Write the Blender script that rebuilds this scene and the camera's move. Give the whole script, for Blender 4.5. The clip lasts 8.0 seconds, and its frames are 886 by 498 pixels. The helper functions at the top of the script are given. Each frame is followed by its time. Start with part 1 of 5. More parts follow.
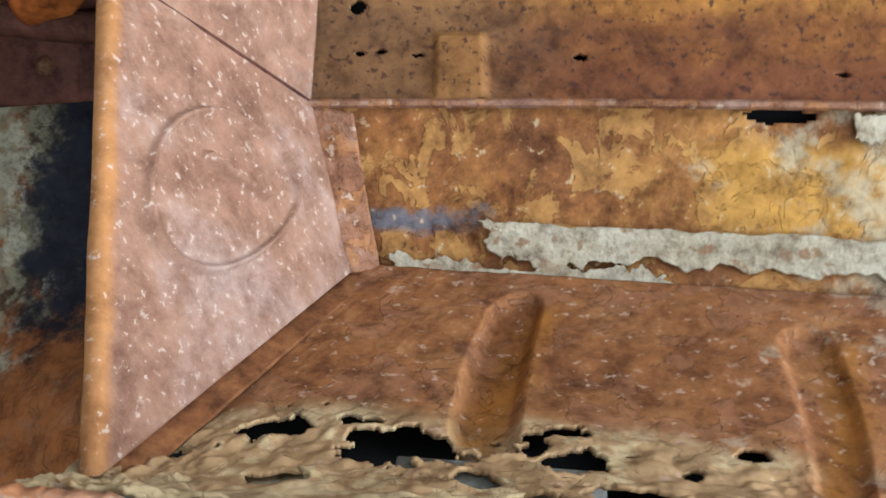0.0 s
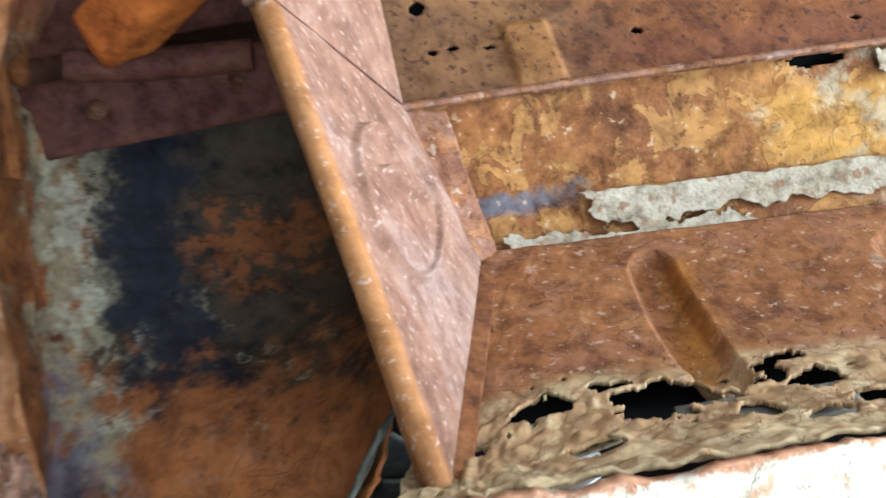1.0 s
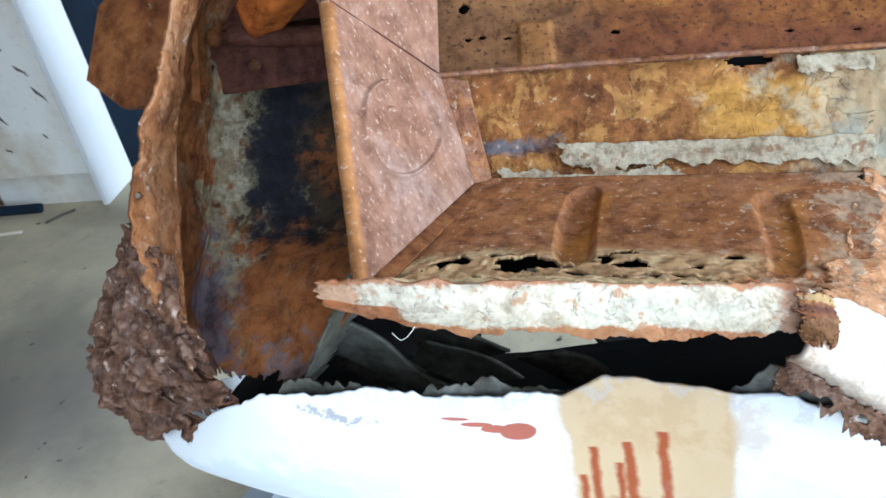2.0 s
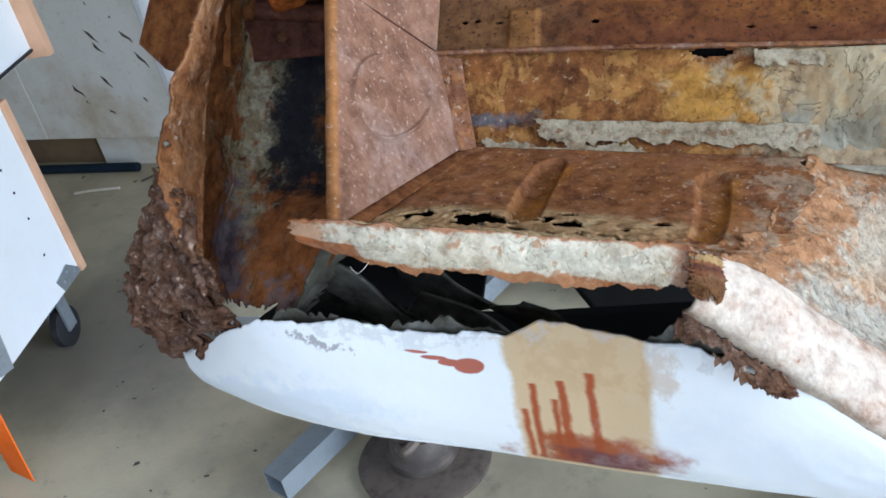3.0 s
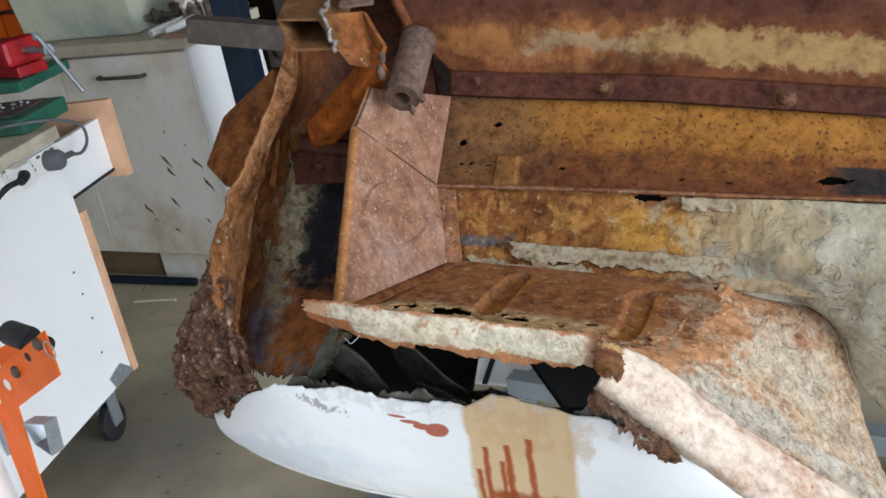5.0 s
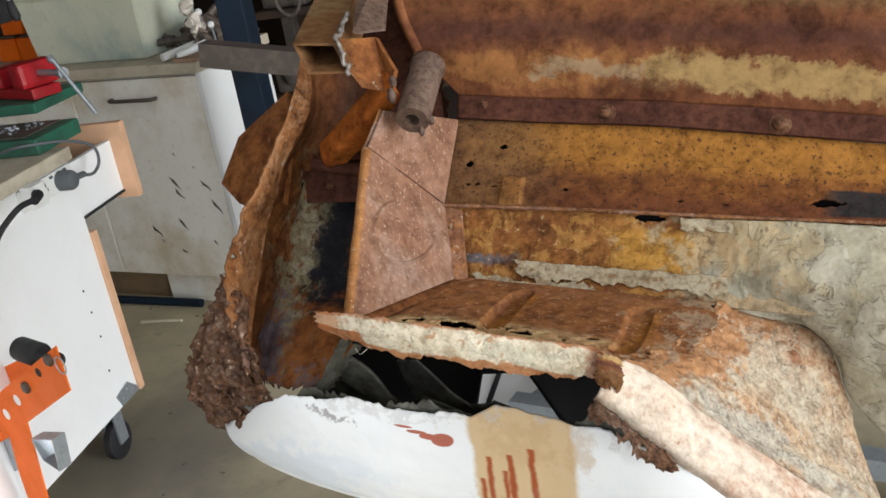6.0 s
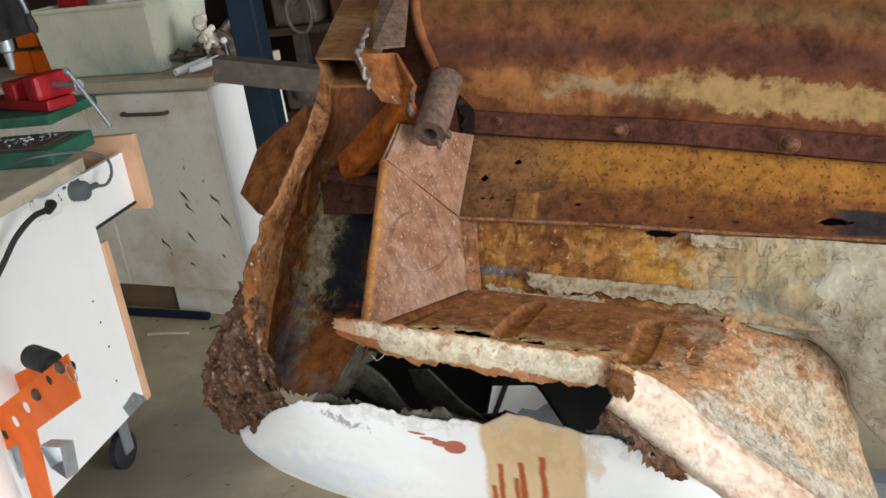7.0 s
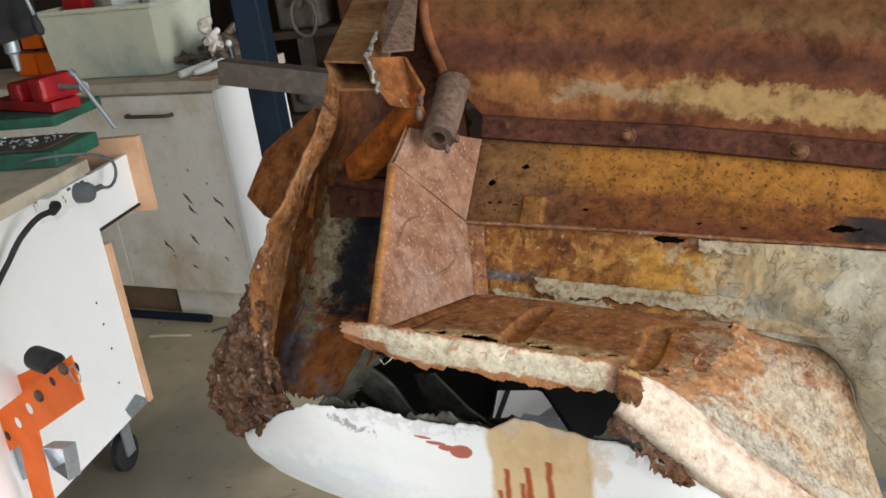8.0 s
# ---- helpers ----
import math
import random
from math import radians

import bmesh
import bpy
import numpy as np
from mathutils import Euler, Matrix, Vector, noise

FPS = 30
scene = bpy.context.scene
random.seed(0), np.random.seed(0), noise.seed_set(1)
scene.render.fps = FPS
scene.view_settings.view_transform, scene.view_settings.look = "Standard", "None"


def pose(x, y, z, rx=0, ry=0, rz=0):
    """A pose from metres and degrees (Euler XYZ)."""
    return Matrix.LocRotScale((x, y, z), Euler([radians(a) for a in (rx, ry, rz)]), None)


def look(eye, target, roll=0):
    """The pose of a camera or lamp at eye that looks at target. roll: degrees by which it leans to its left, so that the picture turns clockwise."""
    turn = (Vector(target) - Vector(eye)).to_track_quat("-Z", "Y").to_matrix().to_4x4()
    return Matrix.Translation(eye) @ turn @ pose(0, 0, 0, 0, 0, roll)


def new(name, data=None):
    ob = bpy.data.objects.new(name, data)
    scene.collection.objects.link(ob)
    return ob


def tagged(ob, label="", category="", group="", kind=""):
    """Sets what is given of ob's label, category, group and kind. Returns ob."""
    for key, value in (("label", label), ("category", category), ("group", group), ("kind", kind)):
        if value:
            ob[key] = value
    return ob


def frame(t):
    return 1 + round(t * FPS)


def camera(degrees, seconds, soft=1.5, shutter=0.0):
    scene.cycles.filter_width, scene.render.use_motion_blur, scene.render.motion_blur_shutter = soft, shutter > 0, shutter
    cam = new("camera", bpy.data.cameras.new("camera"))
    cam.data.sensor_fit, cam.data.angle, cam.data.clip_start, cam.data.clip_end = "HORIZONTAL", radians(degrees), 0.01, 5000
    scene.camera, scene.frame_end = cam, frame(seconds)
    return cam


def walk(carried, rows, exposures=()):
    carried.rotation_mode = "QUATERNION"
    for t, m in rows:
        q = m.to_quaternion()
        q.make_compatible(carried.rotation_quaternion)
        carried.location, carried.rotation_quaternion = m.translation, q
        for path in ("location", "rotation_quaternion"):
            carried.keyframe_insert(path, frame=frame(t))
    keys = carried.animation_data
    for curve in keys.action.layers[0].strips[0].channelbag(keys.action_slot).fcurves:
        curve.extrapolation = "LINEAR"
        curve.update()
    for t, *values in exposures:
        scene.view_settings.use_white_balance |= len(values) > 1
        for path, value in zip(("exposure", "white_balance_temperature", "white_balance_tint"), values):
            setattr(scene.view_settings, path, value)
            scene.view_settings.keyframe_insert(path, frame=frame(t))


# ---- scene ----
cam = camera(49.3, 8.0, soft=1.6, shutter=0.35)
METRES, EYE, TILT, LEAN, TURN = 0.95, 1.28, -33.0, 6.75, 0.0
ROWS = [
    (0.0, 0.0, 0.0, 0.0, -0.0, 0.0, -0.0),
    (0.2, -0.0286, 0.0225, 0.0089, -2.59, -1.59, 4.05),
    (0.5, -0.1431, 0.0596, 0.0206, -16.73, -3.06, 10.22),
    (0.8, -0.1774, 0.0324, 0.0286, -18.03, -4.02, 10.05),
    (1.0, -0.1855, 0.0004, 0.0184, -14.95, -2.38, 10.08),
    (1.2, -0.1617, -0.0672, 0.036, -12.44, -5.47, 9.53),
    (1.5, -0.1199, -0.1619, -0.0208, -6.43, -0.85, 5.68),
    (1.7, -0.0842, -0.2105, -0.0398, -1.81, -0.73, 4.83),
    (2.8, 0.0336, -0.3202, -0.0655, 6.71, -0.77, 0.6),
    (3.0, 0.0551, -0.3435, -0.0746, 7.99, -1.47, 0.19),
    (3.5, 0.0357, -0.3788, -0.0749, 4.35, 1.56, 0.6),
    (4.0, 0.0658, -0.4375, -0.0849, 7.04, 5.0, -1.08),
    (4.5, 0.139, -0.497, -0.1053, 10.37, 6.15, -3.04),
    (6.0, 0.1524, -0.5643, -0.1363, 10.93, 8.48, -4.61),
    (6.5, 0.1535, -0.5816, -0.1469, 10.85, 9.31, -5.04),
    (7.0, 0.1448, -0.5865, -0.1498, 10.95, 9.65, -5.61),
    (7.5, 0.1401, -0.5833, -0.1518, 10.87, 9.44, -5.81),
    (8.0, 0.1384, -0.5865, -0.1506, 10.96, 9.91, -6.05),
]
walk(cam, [(t, pose(0, 0, EYE, TILT, LEAN, TURN) @ pose(METRES * x, METRES * y, METRES * z, 90 + pitch, roll, yaw)) for t, x, y, z, yaw, pitch, roll in ROWS],
     exposures=[(0.0, 0.55, 5450, 5), (0.5, 0.80, 5350, 5), (1.2, 0.98, 5250, 5), (1.5, 0.95, 5200, 5), (1.7, 0.82, 5200, 5), (3.0, -0.08, 5350, 8), (3.5, -0.22, 5550, 9), (4.7, -0.20, 5850, 10), (6.0, -0.10, 6500, 10), (8.0, -0.12, 6600, 10)])

# world and light: daylight through the open door behind the camera and a strip of roof lights
world = bpy.data.worlds.new("world")
scene.world = world
world.use_nodes = True
wn = world.node_tree.nodes
sky = wn.new("ShaderNodeTexSky")
sky.sky_type, sky.sun_disc, sky.sun_elevation, sky.sun_rotation = "NISHITA", False, radians(48), radians(200)
world.node_tree.links.new(sky.outputs[0], wn["Background"].inputs[0])
wn["Background"].inputs[1].default_value = 0.12
sun_data = bpy.data.lights.new("sun", "SUN")
sun_data.energy, sun_data.angle, sun_data.color = 2.5, radians(0.6), (1.0, 0.95, 0.88)
sun = new("sun", sun_data)
sun.matrix_world = look((-2, -9, 12), (-0.5, -5.5, 0))


def daylight(name, size, watts, colour, m):
    lamp = bpy.data.lights.new(name, "AREA")
    lamp.shape, lamp.size, lamp.size_y = "RECTANGLE", size[0], size[1]
    lamp.energy, lamp.color = watts, colour
    tagged(new(name, lamp), kind="structure").matrix_world = m


daylight("door_daylight", (4.2, 2.7), 60, (0.93, 0.97, 1.0), look((0.3, -2.95, 1.75), (0.3, 1.0, 1.0)))
daylight("side_door_daylight", (3.0, 2.5), 400, (0.95, 0.98, 1.0), look((4.12, -1.3, 1.5), (0.0, -0.9, 1.2)))
daylight("roof_light", (3.4, 1.6), 42, (0.97, 0.98, 1.0), look((1.0, -0.6, 3.38), (1.0, -0.55, 0)))

# ---- mesh helpers ----
def lattice(seed):
    return np.random.RandomState(seed).rand(64, 64)


def value_noise(u, v, seed):
    """Smooth noise from -1 to 1 over arrays u, v."""
    g = lattice(seed)
    iu, iv = np.floor(u).astype(int), np.floor(v).astype(int)
    fu, fv = u - iu, v - iv
    fu, fv = fu * fu * (3 - 2 * fu), fv * fv * (3 - 2 * fv)
    a, b = g[iu % 64, iv % 64], g[(iu + 1) % 64, iv % 64]
    c, d = g[iu % 64, (iv + 1) % 64], g[(iu + 1) % 64, (iv + 1) % 64]
    return 2 * ((a * (1 - fu) + b * fu) * (1 - fv) + (c * (1 - fu) + d * fu) * fv) - 1


def fbm(u, v, seed, octaves=4):
    return sum(value_noise(u * 2 ** k, v * 2 ** k, seed + k) * 0.5 ** k for k in range(octaves)) * 0.6


def spline(p, n, smooth):
    """Resample control points p (k, ..., 3) along axis 0 at n even parameters."""
    k = len(p)
    t = np.linspace(0, k - 1, n)
    i = np.minimum(t.astype(int), k - 2)
    f = (t - i).reshape((-1,) + (1,) * (p.ndim - 1))
    p1, p2 = p[i], p[i + 1]
    if not smooth:
        return p1 * (1 - f) + p2 * f
    p0 = np.where((i > 0).reshape(f.shape), p[np.maximum(i - 1, 0)], 2 * p1 - p2)
    p3 = np.where((i < k - 2).reshape(f.shape), p[np.minimum(i + 2, k - 1)], 2 * p2 - p1)
    return 0.5 * (2 * p1 + (p2 - p0) * f + (2 * p0 - 5 * p1 + 4 * p2 - p3) * f ** 2 + (3 * p1 - p0 - 3 * p2 + p3) * f ** 3)


def mesh_object(name, verts, faces, material, parent=None, label="", smooth=True, uvs=None):
    me = bpy.data.meshes.new(name)
    me.from_pydata([tuple(v) for v in verts], [], faces)
    me.materials.append(material)
    if uvs is not None:
        layer = me.uv_layers.new(name="UVMap")
        idx = np.empty(len(me.loops), dtype=np.int32)
        me.loops.foreach_get("vertex_index", idx)
        layer.data.foreach_set("uv", np.asarray(uvs, dtype=np.float32)[idx].ravel())
    if smooth:
        me.polygons.foreach_set("use_smooth", [True] * len(me.polygons))
    me.update()
    ob = new(name, me)
    if parent:
        ob.parent = parent
    return tagged(ob, label)


def sheet(name, rows, material, parent=None, label="", nu=80, nv=40, thick=0.0025, rough=0.001, grain=22.0, rag=(0, 0, 0, 0), rag_scale=30.0,
          holes=(), press=None, seed=1, smooth=True, smooth_v=True):
    """A piece of worn sheet metal through rows of control points. u runs along a row, v from the first row to the last.
    rag: how far the edges u0, u1, v0, v1 are eaten away, as a share of the sheet. holes: (u, v, ru, rv). press(u, v): metres along the normal."""
    p = spline(np.array(rows, float), 41, smooth_v)
    p = spline(np.swapaxes(p, 0, 1), 81, smooth)
    uu, vv = np.meshgrid(np.linspace(0, 1, nu + 1), np.linspace(0, 1, nv + 1), indexing="ij")
    e = lambda s, k: np.clip(0.2 + 1.1 * np.abs(fbm(s * rag_scale * 0.8, s * 0 + k * 7.3, seed + 40 + k, 3)) + 0.30 * fbm(s * rag_scale * 0.4, s * 0 + 0.5, seed + 80 + k, 2) + 0.34 * fbm(s * rag_scale * 4.2, s * 0 + k * 3.1, seed + 60 + k, 4), 0, 1)
    lu = np.linalg.norm(p[-1, 20] - p[0, 20])
    lv = np.linalg.norm(p[40, -1] - p[40, 0])
    side = lv / max(lu, lv)
    wu0, wu1, wv0, wv1 = np.clip(1 - uu / max(2.5 * rag[0], 1e-6), 0, 1), np.clip(1 - (1 - uu) / max(2.5 * rag[1], 1e-6), 0, 1), (1 - vv) ** 2, vv ** 2
    U = uu + rag[0] * e(vv * side, 0) * wu0 - rag[1] * e(vv * side, 1) * wu1
    V = vv + rag[2] * e(uu, 2) * wv0 - rag[3] * e(uu, 3) * wv1

    def at(a, b):
        a, b = np.clip(a, 0, 1) * 80, np.clip(b, 0, 1) * 40
        i, j = np.minimum(a.astype(int), 79), np.minimum(b.astype(int), 39)
        f, g = (a - i)[..., None], (b - j)[..., None]
        return (p[i, j] * (1 - f) + p[i + 1, j] * f) * (1 - g) + (p[i, j + 1] * (1 - f) + p[i + 1, j + 1] * f) * g

    pos = at(U, V)
    du, dv = at(U + 0.01, V) - at(U - 0.01, V), at(U, V + 0.02) - at(U, V - 0.02)
    nrm = np.cross(du, dv)
    nrm /= np.linalg.norm(nrm, axis=-1, keepdims=True) + 1e-12
    h = rough * fbm(U * lu * grain, V * lv * grain, seed, 5)
    if press:
        h = h + press(U, V)
    pos = pos + nrm * h[..., None]
    n = (nu + 1) * (nv + 1)
    front = pos.reshape(-1, 3)
    back = (pos - nrm * thick).reshape(-1, 3)
    uvs = np.stack([U, V], -1).reshape(-1, 2)
    cu, cv = (U[:-1, :-1] + U[1:, 1:]) / 2, (V[:-1, :-1] + V[1:, 1:]) / 2
    keep = np.ones(cu.shape, bool)
    for k, (a, b, ra, rb) in enumerate(holes):
        d = np.sqrt(((cu - a) / ra) ** 2 + ((cv - b) / rb) ** 2)
        keep &= d + 0.55 * fbm(cu * lu * 150 + k * 3, cv * lv * 150, seed + 90 + k, 3) > 1
    ids = np.arange(n).reshape(nu + 1, nv + 1)
    quads = np.stack([ids[:-1, :-1], ids[1:, :-1], ids[1:, 1:], ids[:-1, 1:]], -1)[keep]
    faces = quads.tolist()
    faces += [[q[3] + n, q[2] + n, q[1] + n, q[0] + n] for q in faces]
    edges = {}
    for q in quads.tolist():
        for a, b in zip(q, q[1:] + q[:1]):
            edges[(a, b)] = 1
    faces += [[b, a, a + n, b + n] for a, b in edges if (b, a) not in edges]
    verts = np.vstack([front, back])
    used = np.zeros(2 * n, bool)
    used[np.array([i for f in faces for i in f])] = True
    remap = np.cumsum(used) - 1
    faces = [[int(remap[i]) for i in f] for f in faces]
    return mesh_object(name, verts[used], faces, material, parent, label, True, np.vstack([uvs, uvs])[used])


def part(name, bm, material, parent=None, label="", smooth=False):
    """Links a bmesh as one mesh object."""
    me = bpy.data.meshes.new(name)
    bmesh.ops.recalc_face_normals(bm, faces=bm.faces)
    bm.to_mesh(me)
    bm.free()
    me.materials.append(material)
    if smooth:
        me.polygons.foreach_set("use_smooth", [True] * len(me.polygons))
        me.set_sharp_from_angle(angle=radians(40))
    ob = new(name, me)
    if parent:
        ob.parent = parent
    return tagged(ob, label)


def box_bm(lo, hi, bevel=0.002, bm=None, m=None):
    """A bevelled box between two corners, optionally turned by m."""
    bm = bm or bmesh.new()
    lo, hi = Vector(lo), Vector(hi)
    c, d = (lo + hi) / 2, hi - lo
    made = bmesh.ops.create_cube(bm, size=1.0, matrix=(m or Matrix()) @ Matrix.Translation(c) @ Matrix.Diagonal((*d, 1)))["verts"]
    if bevel:
        es = list({e for v in made for e in v.link_edges})
        bmesh.ops.bevel(bm, geom=es, offset=bevel, segments=2, affect="EDGES", profile=0.6)
    return bm


def lathe_bm(a, b, profile, n=28, bm=None, closed=False):
    """A turned shape round the line a-b. profile: (share along the line, radius)."""
    bm = bm or bmesh.new()
    a, b = Vector(a), Vector(b)
    q = (b - a).to_track_quat("Z", "Y")
    rings = []
    for s, r in profile:
        o = a.lerp(b, s)
        rings.append([bm.verts.new(o + q @ Vector((r * math.cos(i * math.tau / n), r * math.sin(i * math.tau / n), 0))) for i in range(n)])
    pairs = list(zip(rings, rings[1:])) + ([(rings[-1], rings[0])] if closed else [])
    for r0, r1 in pairs:
        for i in range(n):
            bm.faces.new((r0[i], r0[(i + 1) % n], r1[(i + 1) % n], r1[i]))
    if not closed:
        bm.faces.new(rings[0])
        bm.faces.new(rings[-1])
    return bm


def rod_bm(points, r, n=10, bm=None):
    """A round bar or cable through points."""
    bm = bm or bmesh.new()
    p = spline(np.array(points, float), max(2, 8 * (len(points) - 1) + 1), True) if len(points) > 2 else np.array(points, float)
    rings = []
    for i, c in enumerate(p):
        d = Vector(p[min(i + 1, len(p) - 1)] - p[max(i - 1, 0)])
        q = d.to_track_quat("Z", "Y")
        rings.append([bm.verts.new(Vector(c) + q @ Vector((r * math.cos(k * math.tau / n), r * math.sin(k * math.tau / n), 0))) for k in range(n)])
    for r0, r1 in zip(rings, rings[1:]):
        for k in range(n):
            bm.faces.new((r0[k], r0[(k + 1) % n], r1[(k + 1) % n], r1[k]))
    bm.faces.new(rings[0])
    bm.faces.new(rings[-1])
    return bm


def plate_bm(points, depth, bm=None):
    """A flat plate from an outline, pushed out by the vector depth."""
    bm = bm or bmesh.new()
    lo = [bm.verts.new(p) for p in points]
    hi = [bm.verts.new(Vector(p) + Vector(depth)) for p in points]
    bm.faces.new(lo)
    bm.faces.new(hi)
    for i in range(len(lo)):
        j = (i + 1) % len(lo)
        bm.faces.new((lo[i], lo[j], hi[j], hi[i]))
    return bm


def thing(name, at, label, category, group="", kind=""):
    ob = tagged(new(name), label, category, group, kind)
    ob.empty_display_size = 0.1
    ob.location = at
    return ob


def adopt(root):
    """Seat parts that were built in world places under a root that stands at its own base."""
    bpy.context.view_layer.update()
    inv = Matrix.Translation(-root.location)
    for child in root.children:
        child.matrix_parent_inverse = inv


# ---- materials ----
class Nodes:
    def __init__(self, name):
        self.mat = bpy.data.materials.new(name)
        self.mat.use_nodes = True
        self.t = self.mat.node_tree
        self.bsdf = self.t.nodes["Principled BSDF"]
        self.co = self.t.nodes.new("ShaderNodeTexCoord")

    def put(self, socket, value):
        if isinstance(value, bpy.types.NodeSocket):
            self.t.links.new(value, socket)
        elif isinstance(value, (tuple, list)) and len(value) == 3 and socket.type == "RGBA":
            socket.default_value = (*value, 1)
        else:
            socket.default_value = value

    def noise(self, scale, detail=6.0, rough=0.6, vec=None, distort=0.0, stretch=None):
        n = self.t.nodes.new("ShaderNodeTexNoise")
        n.inputs["Scale"].default_value, n.inputs["Detail"].default_value = scale, detail
        n.inputs["Roughness"].default_value, n.inputs["Distortion"].default_value = rough, distort
        v = vec or self.co.outputs["Object"]
        if stretch:
            m = self.t.nodes.new("ShaderNodeMapping")
            m.inputs["Scale"].default_value = stretch
            self.put(m.inputs["Vector"], v)
            v = m.outputs[0]
        self.put(n.inputs["Vector"], v)
        return n.outputs["Fac"]

    def ramp(self, fac, stops):
        r = self.t.nodes.new("ShaderNodeValToRGB")
        while len(r.color_ramp.elements) < len(stops):
            r.color_ramp.elements.new(0.5)
        for el, (x, c) in zip(r.color_ramp.elements, stops):
            el.position, el.color = x, (*c, 1)
        self.put(r.inputs[0], fac)
        return r.outputs[0]

    def span(self, fac, a, b, lo=0.0, hi=1.0):
        m = self.t.nodes.new("ShaderNodeMapRange")
        m.interpolation_type = "SMOOTHSTEP"
        for k, x in zip(("From Min", "From Max", "To Min", "To Max"), (a, b, lo, hi)):
            m.inputs[k].default_value = x
        self.put(m.inputs["Value"], fac)
        return m.outputs[0]

    def math(self, op, a, b=0.0):
        m = self.t.nodes.new("ShaderNodeMath")
        m.operation = op
        self.put(m.inputs[0], a), self.put(m.inputs[1], b)
        return m.outputs[0]

    def mix(self, fac, a, b):
        m = self.t.nodes.new("ShaderNodeMix")
        m.data_type = "RGBA"
        self.put(m.inputs[0], fac), self.put(m.inputs[6], a), self.put(m.inputs[7], b)
        return m.outputs[2]

    def uv(self):
        s = self.t.nodes.new("ShaderNodeSeparateXYZ")
        self.put(s.inputs[0], self.co.outputs["UV"])
        return s.outputs[0], s.outputs[1]

    def finish(self, color, rough=0.8, metal=0.0, bump=None, depth=0.001, spec=0.3):
        b = self.bsdf.inputs
        self.put(b["Base Color"], color), self.put(b["Roughness"], rough), self.put(b["Metallic"], metal)
        b["Specular IOR Level"].default_value = spec
        if bump is not None:
            n = self.t.nodes.new("ShaderNodeBump")
            n.inputs["Strength"].default_value, n.inputs["Distance"].default_value = 1.0, depth
            self.put(n.inputs["Height"], bump)
            self.put(b["Normal"], n.outputs[0])
        return self.mat


def patched(n, color, patches):
    """Lay stains of a given place on the sheet: (u0, u1, v0, v1, softness, colour, strength, raggedness)."""
    u, v = n.uv()
    for k, (u0, u1, v0, v1, s, c, amount, wob) in enumerate(patches):
        w = n.math("MULTIPLY", n.math("SUBTRACT", n.noise(28 + 5 * k, 7, 0.68), 0.5), wob)
        uu, vv = n.math("ADD", u, w), n.math("ADD", v, w)
        m = n.math("MULTIPLY", n.span(uu, u0 - s, u0 + s), n.span(uu, u1 - s, u1 + s, 1.0, 0.0))
        m = n.math("MULTIPLY", m, n.math("MULTIPLY", n.span(vv, v0 - s, v0 + s), n.span(vv, v1 - s, v1 + s, 1.0, 0.0)))
        color = n.mix(n.math("MULTIPLY", m, amount), color, c)
    return color


def spotted(n, color, spots):
    """Round stains: (u, v, ru, rv, colour, raggedness)."""
    u, v = n.uv()
    for k, (a, b, ra, rb, c, wob) in enumerate(spots):
        x = n.math("DIVIDE", n.math("SUBTRACT", u, a), ra)
        y = n.math("DIVIDE", n.math("SUBTRACT", v, b), rb)
        d = n.math("SQRT", n.math("ADD", n.math("MULTIPLY", x, x), n.math("MULTIPLY", y, y)))
        d = n.math("ADD", d, n.math("MULTIPLY", n.math("SUBTRACT", n.noise(90 + k, 4, 0.6), 0.5), wob))
        color = n.mix(n.span(d, 0.85, 1.0, 1.0, 0.0), color, c)
    return color


